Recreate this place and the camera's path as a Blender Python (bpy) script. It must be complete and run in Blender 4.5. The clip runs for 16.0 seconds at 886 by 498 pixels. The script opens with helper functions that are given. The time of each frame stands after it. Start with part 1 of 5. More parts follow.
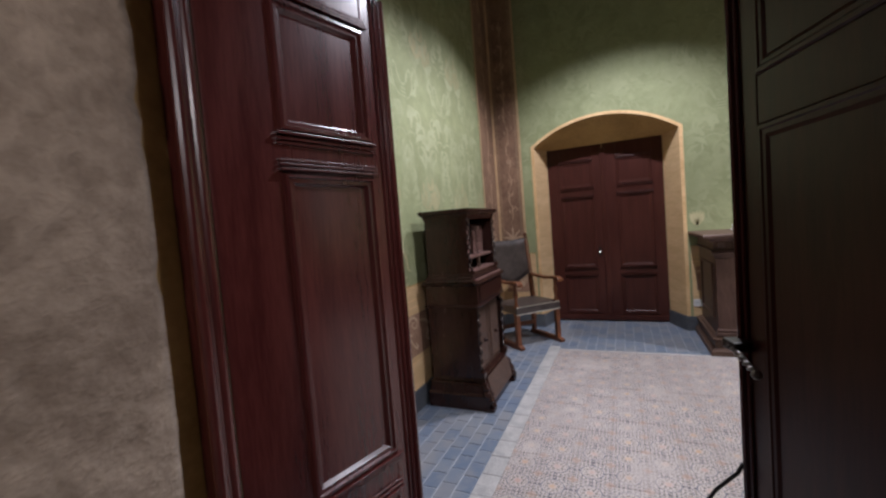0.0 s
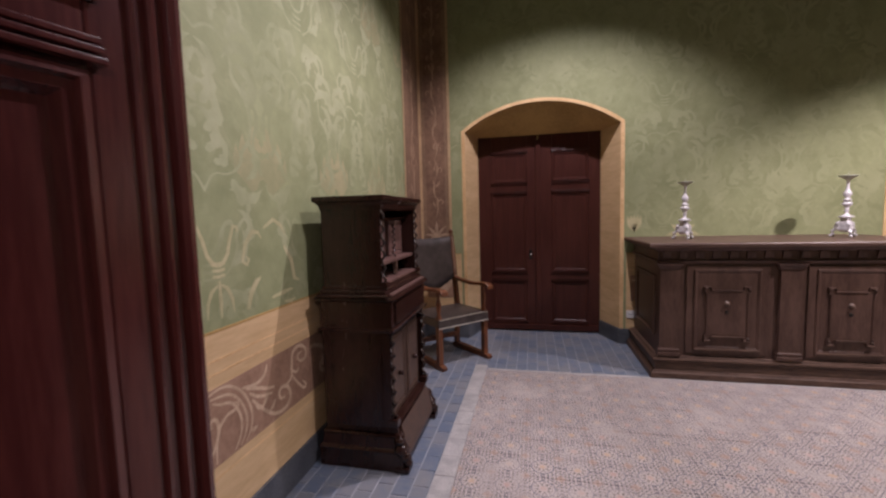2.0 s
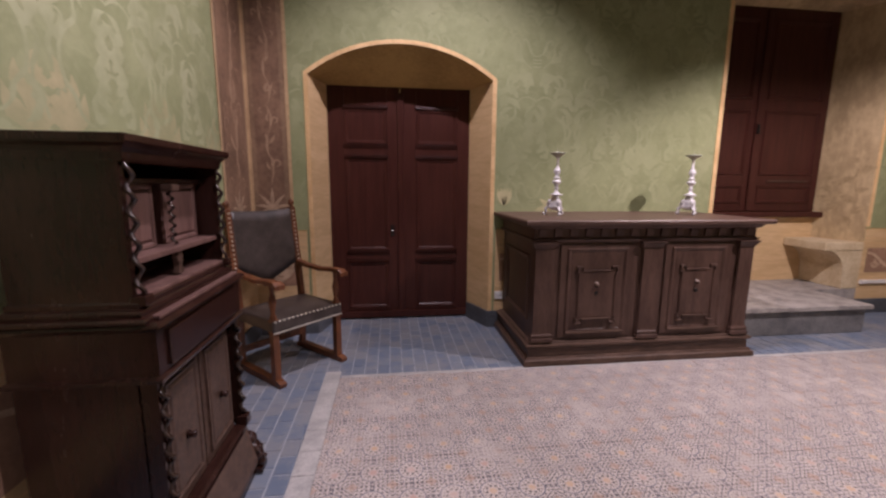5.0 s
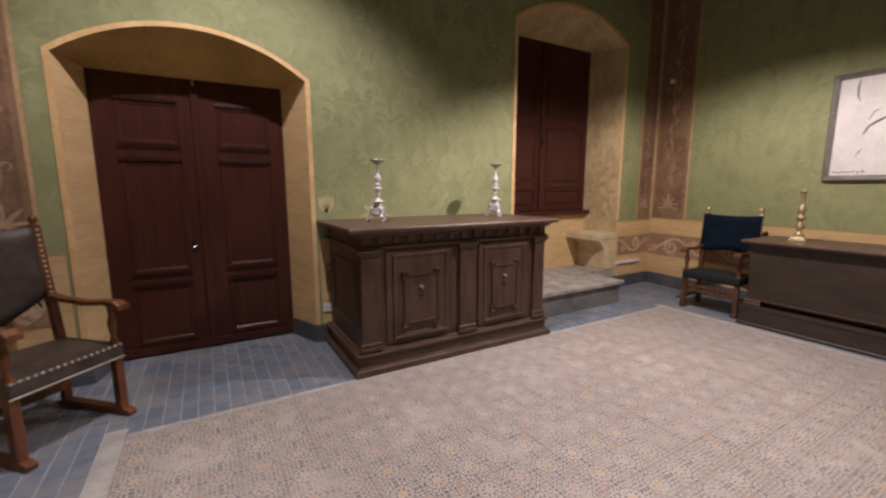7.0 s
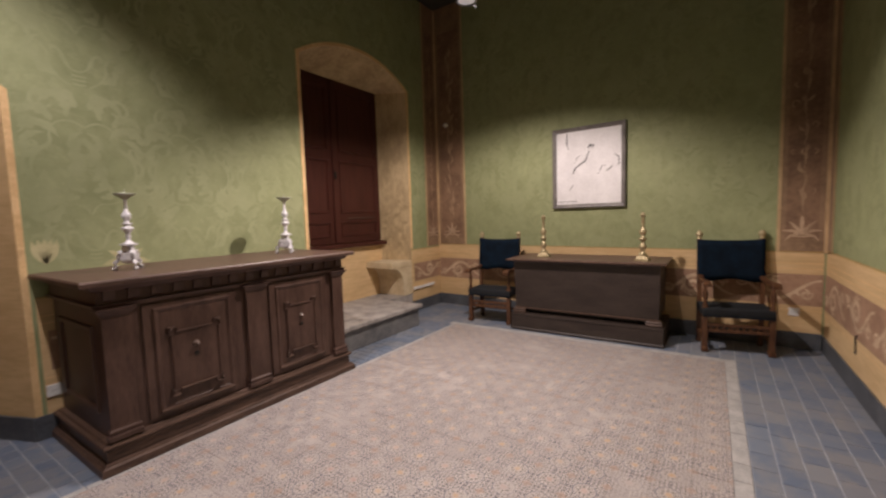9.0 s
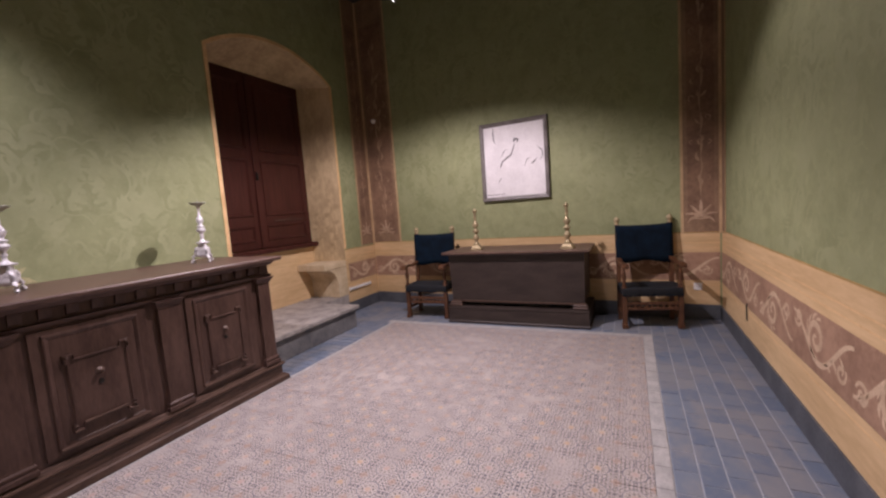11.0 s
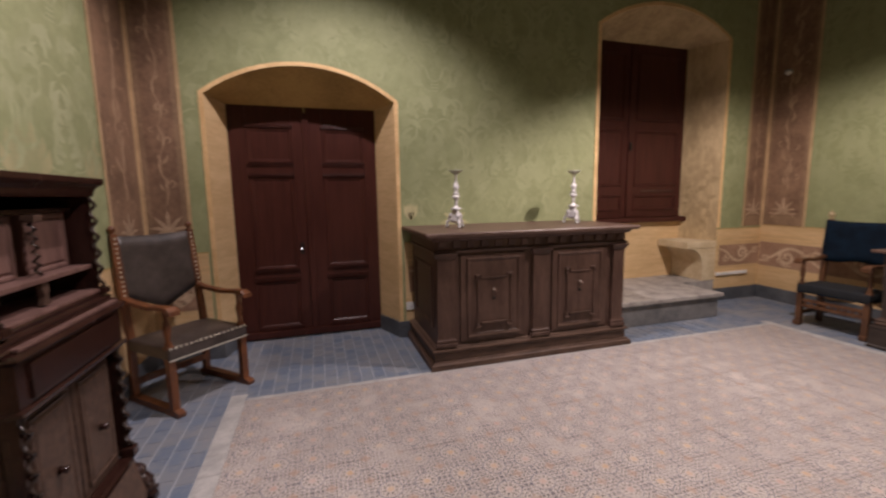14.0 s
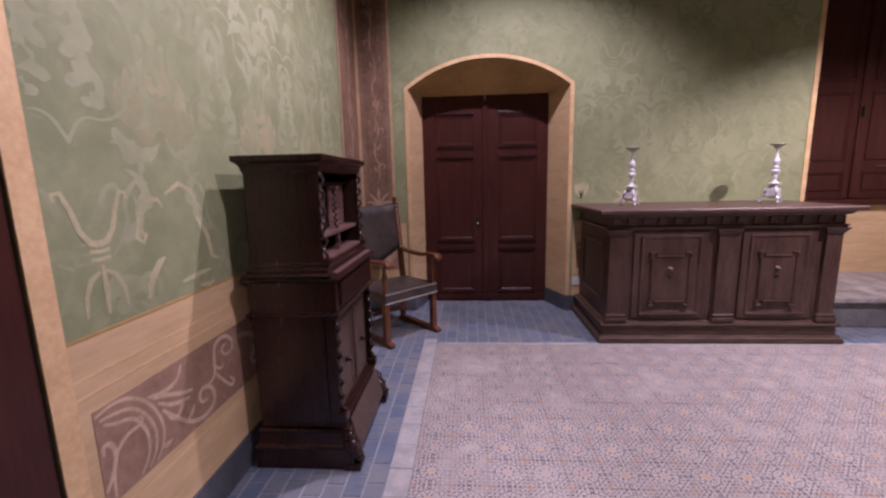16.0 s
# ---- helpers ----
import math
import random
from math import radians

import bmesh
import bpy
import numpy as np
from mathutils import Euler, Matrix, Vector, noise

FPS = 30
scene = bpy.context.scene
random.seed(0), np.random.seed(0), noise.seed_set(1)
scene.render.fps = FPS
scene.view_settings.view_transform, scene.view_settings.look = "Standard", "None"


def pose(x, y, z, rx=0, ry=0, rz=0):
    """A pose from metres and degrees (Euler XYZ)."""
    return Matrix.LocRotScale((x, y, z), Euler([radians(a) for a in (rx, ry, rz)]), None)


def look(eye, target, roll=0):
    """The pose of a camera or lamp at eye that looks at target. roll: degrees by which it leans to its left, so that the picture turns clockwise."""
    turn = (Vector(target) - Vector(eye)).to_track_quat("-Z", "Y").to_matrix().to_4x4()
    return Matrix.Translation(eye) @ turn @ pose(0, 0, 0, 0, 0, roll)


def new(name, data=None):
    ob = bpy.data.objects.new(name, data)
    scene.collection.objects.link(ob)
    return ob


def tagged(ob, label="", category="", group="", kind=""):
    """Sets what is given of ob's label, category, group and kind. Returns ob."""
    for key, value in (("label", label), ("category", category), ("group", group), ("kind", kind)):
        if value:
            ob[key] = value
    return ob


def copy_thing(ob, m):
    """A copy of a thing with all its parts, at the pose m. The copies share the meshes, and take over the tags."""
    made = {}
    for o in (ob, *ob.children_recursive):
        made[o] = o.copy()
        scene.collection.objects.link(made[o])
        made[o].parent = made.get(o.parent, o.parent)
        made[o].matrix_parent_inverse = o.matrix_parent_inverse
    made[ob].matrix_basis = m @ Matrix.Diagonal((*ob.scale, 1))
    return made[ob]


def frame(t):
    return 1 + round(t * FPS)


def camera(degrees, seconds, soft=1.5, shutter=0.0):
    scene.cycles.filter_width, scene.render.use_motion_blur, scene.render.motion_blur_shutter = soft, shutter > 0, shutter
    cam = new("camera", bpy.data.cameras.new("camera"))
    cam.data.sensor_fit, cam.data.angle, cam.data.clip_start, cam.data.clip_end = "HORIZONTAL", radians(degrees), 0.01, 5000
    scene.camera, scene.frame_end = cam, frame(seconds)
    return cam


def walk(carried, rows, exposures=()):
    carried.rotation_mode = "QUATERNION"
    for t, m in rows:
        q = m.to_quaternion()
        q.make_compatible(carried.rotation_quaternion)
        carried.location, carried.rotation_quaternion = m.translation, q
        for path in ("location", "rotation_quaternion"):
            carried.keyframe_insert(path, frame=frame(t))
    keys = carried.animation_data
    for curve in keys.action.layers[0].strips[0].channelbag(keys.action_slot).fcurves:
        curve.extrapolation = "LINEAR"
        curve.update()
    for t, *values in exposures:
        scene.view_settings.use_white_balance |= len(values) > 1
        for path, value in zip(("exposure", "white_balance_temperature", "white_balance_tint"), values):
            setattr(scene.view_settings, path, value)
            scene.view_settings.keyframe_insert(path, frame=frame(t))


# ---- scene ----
cam = camera(94.6, 16.0, soft=2.4, shutter=0.35)
METRES, EYE, TILT, LEAN, TURN = 2.74, 1.5, 0.0, 0.0, 23.0
EXPOSURES = [(0.0, 0.0, 5600, 16), (1.5, -0.45, 5800, 18), (2.0, -0.28, 6100, 30), (3.0, -0.18, 5900, 42), (5.5, -0.26, 6300, 30), (7.5, -0.29, 6600, 22), (9.0, -0.31, 6600, 22), (11.5, -0.28, 6000, 34), (12.5, -0.29, 6500, 27), (13.5, -0.31, 6600, 25), (14.5, -0.25, 6400, 28), (16.0, -0.18, 5800, 46)]
PATH = [
    (0, (0.05, 0.104, 1.428), (-0.759, 1.93, 1.322), -4.5),
    (0.5, (-0.067, 0.278, 1.429), (-0.711, 2.167, 1.293), -4.2),
    (1, (-0.086, 0.51, 1.461), (-0.644, 2.425, 1.318), -2.9),
    (1.5, (-0.139, 0.703, 1.445), (-0.614, 2.639, 1.291), -2.2),
    (2, (-0.219, 0.904, 1.437), (-0.649, 2.851, 1.274), -1.5),
    (2.5, (-0.233, 1.099, 1.437), (-0.626, 3.051, 1.24), -0.5),
    (3, (-0.23, 1.312, 1.439), (-0.562, 3.27, 1.204), -0.0),
    (3.2, (-0.227, 1.369, 1.432), (-0.527, 3.331, 1.182), 0.3),
    (5.5, (-0.265, 1.746, 1.421), (0.176, 3.669, 1.09), 0.2),
    (6, (-0.214, 1.776, 1.446), (0.415, 3.644, 1.105), 0.2),
    (6.5, (-0.186, 1.755, 1.452), (0.634, 3.551, 1.131), 0.2),
    (7, (-0.14, 1.741, 1.461), (0.851, 3.452, 1.161), 0.0),
    (7.5, (-0.102, 1.711, 1.459), (1.064, 3.314, 1.191), -0.2),
    (8, (-0.076, 1.708, 1.46), (1.263, 3.176, 1.229), -0.5),
    (8.5, (-0.045, 1.716, 1.444), (1.467, 3.012, 1.26), -0.9),
    (9, (-0.013, 1.696, 1.467), (1.65, 2.796, 1.308), -1.7),
    (9.2, (-0.018, 1.681, 1.481), (1.694, 2.704, 1.327), -2.2),
    (11.3, (0.037, 1.644, 1.484), (1.842, 2.483, 1.285), -4.2),
    (11.5, (0.036, 1.628, 1.46), (1.808, 2.534, 1.265), -4.1),
    (12, (-0.021, 1.67, 1.473), (1.648, 2.751, 1.255), -3.2),
    (12.5, (-0.051, 1.659, 1.465), (1.442, 2.97, 1.239), -2.7),
    (13, (-0.058, 1.599, 1.444), (1.184, 3.15, 1.218), -2.0),
    (13.5, (-0.052, 1.522, 1.449), (0.871, 3.28, 1.21), -1.4),
    (14, (-0.08, 1.482, 1.457), (0.499, 3.379, 1.2), -0.9),
    (14.5, (-0.181, 1.466, 1.43), (0.11, 3.427, 1.165), -0.6),
    (15, (-0.236, 1.394, 1.435), (-0.166, 3.37, 1.128), -0.5),
    (15.5, (-0.325, 1.288, 1.42), (-0.388, 3.26, 1.088), -0.7),
    (16, (-0.352, 1.166, 1.424), (-0.479, 3.135, 1.097), -1.3),
]
walk(cam, [(t, look(eye, target, roll)) for t, eye, target, roll in PATH], EXPOSURES)

# ---- world and lights ----
world = bpy.data.worlds.new("World")
scene.world = world
world.use_nodes = True
world.node_tree.nodes["Background"].inputs["Color"].default_value = (0.02, 0.02, 0.025, 1)
world.node_tree.nodes["Background"].inputs["Strength"].default_value = 0.1
scene.view_settings.exposure = 0.0


def spot(name, eye, target, watts, degrees, blend, colour, size):
    lamp = bpy.data.lights.new(name, "SPOT")
    lamp.energy, lamp.spot_size, lamp.spot_blend = watts, radians(degrees), blend
    lamp.color, lamp.shadow_soft_size = colour, size
    ob = new(name, lamp)
    ob.matrix_world = look(eye, target)
    return ob


LAMP_W = (0.35, 4.0, 4.35)
LAMP_E = (3.21, 3.51, 3.295)
spot("spot_west", LAMP_W, (0.02, 4.06, 0), 430, 117, 0.55, (1.0, 0.94, 0.90), 0.05)
spot("spot_east", LAMP_E, (3.75, 3.72, 0), 470, 144, 0.42, (1.0, 0.915, 0.815), 0.05)
# unseen lamp, position assumed, added for the bright scallop on the south wall
LAMP_SE = (3.0, 2.45, 3.35)
spot("spot_southeast", LAMP_SE, (2.75, 1.3, 0), 75, 118, 0.35, (1.0, 0.92, 0.84), 0.05)
# unseen lamp, added and aimed so that the left jamb and leaf are lit
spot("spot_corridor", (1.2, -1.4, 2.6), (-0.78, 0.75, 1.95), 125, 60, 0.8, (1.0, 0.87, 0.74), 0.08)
# added fill, no known source: brightens the west wall, softens the cabinet's shadow
FILL_S = (0.75, 2.35, 3.35)
spot("fill_west_wall", FILL_S, (-1.5, 2.55, 1.1), 185, 88, 0.6, (1.0, 0.94, 0.90), 0.05)

# ---- materials ----


def nodes_of(name):
    m = bpy.data.materials.new(name)
    m.use_nodes = True
    nt = m.node_tree
    return m, nt, nt.nodes["Principled BSDF"]


def node(nt, kind, **sockets):
    n = nt.nodes.new(kind)
    for k, v in sockets.items():
        n.inputs[k.replace("_", " ")].default_value = v
    return n


def maths(nt, op, a, b=None, c=None):
    n = nt.nodes.new("ShaderNodeMath")
    n.operation = op
    for i, v in enumerate((a, b, c)):
        if v is None:
            continue
        if isinstance(v, (int, float)):
            n.inputs[i].default_value = v
        else:
            nt.links.new(v, n.inputs[i])
    return n.outputs[0]


def mixed(nt, fac, a, b):
    n = nt.nodes.new("ShaderNodeMix")
    n.data_type = "RGBA"
    for sock, v in ((n.inputs[0], fac), (n.inputs[6], a), (n.inputs[7], b)):
        if isinstance(v, (int, float)):
            sock.default_value = v
        elif isinstance(v, tuple):
            sock.default_value = (*v, 1)
        else:
            nt.links.new(v, sock)
    return n.outputs[2]


def ramp(nt, fac, lo, hi):
    n = nt.nodes.new("ShaderNodeMapRange")
    n.interpolation_type = "SMOOTHSTEP"
    n.inputs[1].default_value, n.inputs[2].default_value = lo, hi
    nt.links.new(fac, n.inputs[0])
    return n.outputs[0]


def position(nt):
    return nt.nodes.new("ShaderNodeNewGeometry").outputs["Position"]


def noise_at(nt, vec, scale, detail=4.0, rough=0.55, stretch=None, distort=0.0):
    if stretch:
        m = nt.nodes.new("ShaderNodeMapping")
        m.inputs["Scale"].default_value = stretch
        nt.links.new(vec, m.inputs[0])
        vec = m.outputs[0]
    n = node(nt, "ShaderNodeTexNoise", Scale=scale, Detail=detail, Roughness=rough, Distortion=distort)
    nt.links.new(vec, n.inputs["Vector"])
    return n.outputs["Fac"]


def bump(nt, bsdf, height, strength, distance=0.01):
    n = node(nt, "ShaderNodeBump", Strength=strength, Distance=distance)
    nt.links.new(height, n.inputs["Height"])
    nt.links.new(n.outputs[0], bsdf.inputs["Normal"])


def surface(name, dark, light, rough=0.6, scale=6.0, grain=60.0, relief=0.15, metal=0.0, stretch=None, gloss_var=0.15, coat=0.0, local=False):
    """Two colours mixed at two scales of noise, with relief and uneven gloss."""
    m, nt, b = nodes_of(name)
    p = nt.nodes.new("ShaderNodeTexCoord").outputs["Object"] if local else position(nt)
    big = noise_at(nt, p, scale, 5.0, 0.6, stretch)
    fine = noise_at(nt, p, grain, 6.0, 0.65, stretch)
    f = maths(nt, "ADD", maths(nt, "MULTIPLY", big, 0.65), maths(nt, "MULTIPLY", fine, 0.45))
    nt.links.new(mixed(nt, ramp(nt, f, 0.38, 0.72), dark, light), b.inputs["Base Color"])
    nt.links.new(maths(nt, "ADD", maths(nt, "MULTIPLY", big, gloss_var), rough - gloss_var / 2), b.inputs["Roughness"])
    b.inputs["Metallic"].default_value = metal
    b.inputs["Coat Weight"].default_value = coat
    b.inputs["Coat Roughness"].default_value = 0.25
    bump(nt, b, fine, relief, 0.004)
    return m


UP = (6.0, 6.0, 0.5)
M_WOOD_RED = surface("red_brown_wood", (0.045, 0.0132, 0.0098), (0.070, 0.0215, 0.0152), 0.36, 4.0, 30.0, 0.05, stretch=UP, coat=0.05)
M_WOOD_ENTRANCE = surface("glossy_red_brown_wood", (0.050, 0.0105, 0.0092), (0.088, 0.021, 0.017), 0.24, 3.0, 24.0, 0.05, stretch=UP, coat=0.5)
M_WOOD_DARK = surface("dark_walnut", (0.019, 0.0070, 0.0048), (0.036, 0.0142, 0.0102), 0.25, 3.0, 26.0, 0.10, stretch=(3, 3, 0.6))
M_WOOD_TOP = surface("worn_walnut_top", (0.066, 0.036, 0.026), (0.155, 0.092, 0.068), 0.45, 5.0, 40.0, 0.14, stretch=(0.6, 6, 6))
M_WOOD_WORN = surface("worn_walnut", (0.042, 0.0235, 0.0165), (0.115, 0.068, 0.048), 0.46, 6.0, 34.0, 0.16, stretch=(0.8, 6, 6))
M_WOOD_CHAIR = surface("brown_chair_wood", (0.082, 0.026, 0.009), (0.20, 0.068, 0.022), 0.42, 8.0, 60.0, 0.10, stretch=(3, 3, 1))
M_LEATHER = surface("brown_leather", (0.032, 0.0235, 0.0200), (0.078, 0.060, 0.052), 0.42, 7.0, 130.0, 0.25)
M_VELVET = surface("dark_blue_velvet", (0.0012, 0.0045, 0.010), (0.0035, 0.013, 0.027), 0.85, 9.0, 160.0, 0.25)
M_VELVET.node_tree.nodes["Principled BSDF"].inputs["Specular IOR Level"].default_value = 0.15
M_SILVER = surface("silvered_wood", (0.56, 0.55, 0.58), (0.86, 0.84, 0.85), 0.36, 30.0, 140.0, 0.4, metal=0.10)
for m, level in ((M_WOOD_RED, 0.22), (M_WOOD_DARK, 0.45), (M_WOOD_WORN, 0.35)):
    m.node_tree.nodes["Principled BSDF"].inputs["Specular IOR Level"].default_value = level
M_GILT = surface("gilt_wood", (0.28, 0.215, 0.115), (0.56, 0.46, 0.28), 0.40, 30.0, 140.0, 0.3, metal=0.45)
M_BRASS = surface("old_brass", (0.28, 0.20, 0.09), (0.55, 0.42, 0.22), 0.35, 20.0, 90.0, 0.1, metal=0.9)
M_IRON = surface("dark_iron", (0.02, 0.019, 0.018), (0.06, 0.055, 0.05), 0.4, 20.0, 90.0, 0.2, metal=0.8)
# paler iron: the light caught by the twisted handle bar, put into its colour
M_IRON_LIT = surface("lit_iron", (0.13, 0.12, 0.11), (0.34, 0.32, 0.30), 0.35, 30.0, 90.0, 0.2, metal=0.6)
M_STONE_JAMB = surface("worn_limestone", (0.25, 0.188, 0.137), (0.50, 0.40, 0.306), 0.85, 5.0, 26.0, 0.8)
pits = [n for n in M_STONE_JAMB.node_tree.nodes if n.type == "BUMP"][0]
pits.inputs["Distance"].default_value = 0.012
M_STONE_GREY = surface("grey_stone", (0.10, 0.10, 0.105), (0.22, 0.215, 0.21), 0.5, 5.0, 60.0, 0.2)
M_STONE_STEP = surface("pale_grey_stone", (0.19, 0.175, 0.165), (0.46, 0.425, 0.39), 0.5, 7.0, 70.0, 0.2)
M_SKIRT = surface("grey_skirting_paint", (0.055, 0.060, 0.070), (0.12, 0.128, 0.14), 0.5, 4.0, 60.0, 0.12)
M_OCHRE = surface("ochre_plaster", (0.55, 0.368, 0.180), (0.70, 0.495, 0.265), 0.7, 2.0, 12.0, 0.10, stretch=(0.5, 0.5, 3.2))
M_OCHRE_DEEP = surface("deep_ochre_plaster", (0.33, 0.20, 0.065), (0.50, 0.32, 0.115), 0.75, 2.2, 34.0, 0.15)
M_BORDER = surface("pale_ochre_border", (0.60, 0.38, 0.17), (0.80, 0.55, 0.28), 0.65, 4.0, 50.0, 0.08)
M_BROWN = surface("brown_fresco", (0.25, 0.142, 0.088), (0.41, 0.25, 0.160), 0.75, 3.0, 26.0, 0.15)
M_SCROLL = surface("cream_fresco_strokes", (0.44, 0.30, 0.19), (0.66, 0.49, 0.33), 0.75, 8.0, 60.0, 0.12)
M_FLEUR = surface("pale_ornament_paint", (0.37, 0.345, 0.18), (0.53, 0.48, 0.27), 0.75, 6.0, 50.0, 0.12)
M_MORTAR = surface("pale_grout", (0.26, 0.28, 0.31), (0.42, 0.44, 0.47), 0.8, 8.0, 80.0, 0.3)
M_CEILING = surface("low_bounce_ceiling", (0.03, 0.026, 0.02), (0.06, 0.05, 0.038), 0.9, 3.0, 30.0, 0.15)
M_PLAIN = surface("low_bounce_corridor_plaster", (0.10, 0.085, 0.065), (0.17, 0.145, 0.115), 0.85, 3.0, 30.0, 0.2)
M_WHITE = surface("white_plastic", (0.66, 0.65, 0.62), (0.80, 0.79, 0.77), 0.4, 6.0, 60.0, 0.03)
M_PAPER = surface("white_painted_panel", (0.68, 0.655, 0.66), (0.80, 0.775, 0.78), 0.6, 5.0, 40.0, 0.3)
M_INK = surface("dark_drawn_strokes", (0.03, 0.03, 0.035), (0.12, 0.11, 0.11), 0.6, 20.0, 80.0, 0.1)
M_FRAME = surface("grey_brown_frame", (0.095, 0.083, 0.077), (0.215, 0.192, 0.178), 0.5, 6.0, 70.0, 0.15)
M_BLACK = surface("black_metal", (0.012, 0.012, 0.012), (0.03, 0.03, 0.03), 0.5, 10.0, 60.0, 0.05)


def green_damask():
    """Green wall paint with a faded, mirrored damask of paler leaves."""
    m, nt, b = nodes_of("green_damask_fresco")
    p = position(nt)
    sep = nt.nodes.new("ShaderNodeSeparateXYZ")
    nt.links.new(p, sep.inputs[0])
    along = maths(nt, "ADD", sep.outputs[0], sep.outputs[1])
    fold = maths(nt, "ABSOLUTE", maths(nt, "SUBTRACT", maths(nt, "FLOORED_MODULO", along, 0.92), 0.46))
    com = nt.nodes.new("ShaderNodeCombineXYZ")
    nt.links.new(fold, com.inputs[0])
    nt.links.new(maths(nt, "FLOORED_MODULO", maths(nt, "ADD", sep.outputs[2], maths(nt, "MULTIPLY", fold, -0.55)), 1.46), com.inputs[1])
    leaves = noise_at(nt, com.outputs[0], 7.5, 1.2, 0.4, distort=1.3)
    rib = noise_at(nt, com.outputs[0], 13.0, 1.0, 0.4, distort=1.6)
    worn = noise_at(nt, p, 1.1, 5.0, 0.6)
    fine = noise_at(nt, p, 45.0, 6.0, 0.65)
    cloud = noise_at(nt, p, 5.0, 5.0, 0.65)
    motif = maths(nt, "MULTIPLY", ramp(nt, leaves, 0.50, 0.57), maths(nt, "ADD", 0.35, maths(nt, "MULTIPLY", ramp(nt, rib, 0.40, 0.55), 0.65)))
    motif = maths(nt, "MULTIPLY", motif, ramp(nt, worn, 0.22, 0.66))
    ground = mixed(nt, ramp(nt, cloud, 0.3, 0.7), (0.225, 0.250, 0.118), (0.295, 0.318, 0.160))
    col = mixed(nt, maths(nt, "MULTIPLY", motif, 0.20), ground, (0.44, 0.44, 0.25))
    col = mixed(nt, maths(nt, "MULTIPLY", ramp(nt, fine, 0.45, 0.75), 0.14), col, (0.40, 0.36, 0.20))
    nt.links.new(col, b.inputs["Base Color"])
    b.inputs["Roughness"].default_value = 0.72
    bump(nt, b, fine, 0.12, 0.004)
    return m


M_GREEN = green_damask()


def patterned_tile():
    """Cement tiles, 19 cm: a flower in rings at each centre, dashes and crosses round it."""
    m, nt, b = nodes_of("patterned_cement_tile")
    p = position(nt)
    sep = nt.nodes.new("ShaderNodeSeparateXYZ")
    nt.links.new(p, sep.inputs[0])
    S = TILE
    u = maths(nt, "SUBTRACT", maths(nt, "FLOORED_MODULO", maths(nt, "SUBTRACT", sep.outputs[0], TILE_X), S), S / 2)
    v = maths(nt, "SUBTRACT", maths(nt, "FLOORED_MODULO", maths(nt, "SUBTRACT", sep.outputs[1], TILE_Y), S), S / 2)
    r = maths(nt, "SQRT", maths(nt, "ADD", maths(nt, "MULTIPLY", u, u), maths(nt, "MULTIPLY", v, v)))
    ang = maths(nt, "ARCTAN2", v, u)

    def ring(mid, wide):
        return maths(nt, "LESS_THAN", maths(nt, "ABSOLUTE", maths(nt, "SUBTRACT", r, mid)), wide)

    def times(*f):
        out = f[0]
        for g in f[1:]:
            out = maths(nt, "MULTIPLY", out, g)
        return out

    petals = maths(nt, "ADD", 0.0180, maths(nt, "MULTIPLY", maths(nt, "COSINE", maths(nt, "MULTIPLY", ang, 8.0)), 0.0050))
    flower = maths(nt, "LESS_THAN", r, petals)
    dash = maths(nt, "GREATER_THAN", maths(nt, "SINE", maths(nt, "MULTIPLY", ang, 8.0)), -0.1)
    dash2 = maths(nt, "GREATER_THAN", maths(nt, "SINE", maths(nt, "MULTIPLY", ang, 14.0)), 0.25)
    au, av = maths(nt, "ABSOLUTE", u), maths(nt, "ABSOLUTE", v)
    summ = maths(nt, "ADD", au, av)
    big, low = maths(nt, "MAXIMUM", au, av), maths(nt, "MINIMUM", au, av)
    outside = maths(nt, "GREATER_THAN", r, 0.066)
    cross = maths(nt, "LESS_THAN", maths(nt, "ABSOLUTE", maths(nt, "SUBTRACT", low, 0.0085)), 0.0022)
    star = times(maths(nt, "LESS_THAN", maths(nt, "ABSOLUTE", maths(nt, "SUBTRACT", summ, 0.118)), 0.0036), outside)
    star2 = times(maths(nt, "LESS_THAN", maths(nt, "ABSOLUTE", maths(nt, "SUBTRACT", summ, 0.144)), 0.0028), outside)
    dots = times(maths(nt, "GREATER_THAN", maths(nt, "SINE", maths(nt, "MULTIPLY", au, 290.0)), 0.1), maths(nt, "GREATER_THAN", maths(nt, "SINE", maths(nt, "MULTIPLY", av, 290.0)), 0.1), outside)
    corner = maths(nt, "LESS_THAN", maths(nt, "SUBTRACT", TILE, summ), 0.030)
    rim_line = maths(nt, "LESS_THAN", maths(nt, "ABSOLUTE", maths(nt, "SUBTRACT", big, 0.0835)), 0.0022)
    edge = maths(nt, "GREATER_THAN", big, 0.0925)
    wear = noise_at(nt, p, 3.2, 7.0, 0.72, distort=0.6)
    fine = noise_at(nt, p, 70.0, 5.0, 0.7)
    rub = noise_at(nt, p, 26.0, 4.0, 0.7)
    patch = noise_at(nt, p, 1.1, 5.0, 0.6)
    ground = mixed(nt, ramp(nt, fine, 0.3, 0.75), (0.40, 0.345, 0.31), (0.60, 0.535, 0.49))
    ochre, blue, dark = (0.50, 0.315, 0.165), (0.070, 0.085, 0.135), (0.030, 0.030, 0.038)
    info = nt.nodes.new("ShaderNodeObjectInfo")
    col = mixed(nt, times(star, 0.8), ground, blue)
    col = mixed(nt, times(star2, 0.6), col, dark)
    col = mixed(nt, times(dots, 0.95), col, dark)
    col = mixed(nt, times(cross, outside, 0.7), col, blue)
    col = mixed(nt, times(rim_line, dash2, 0.7), col, blue)
    col = mixed(nt, times(corner, 0.6), col, (0.40, 0.25, 0.17))
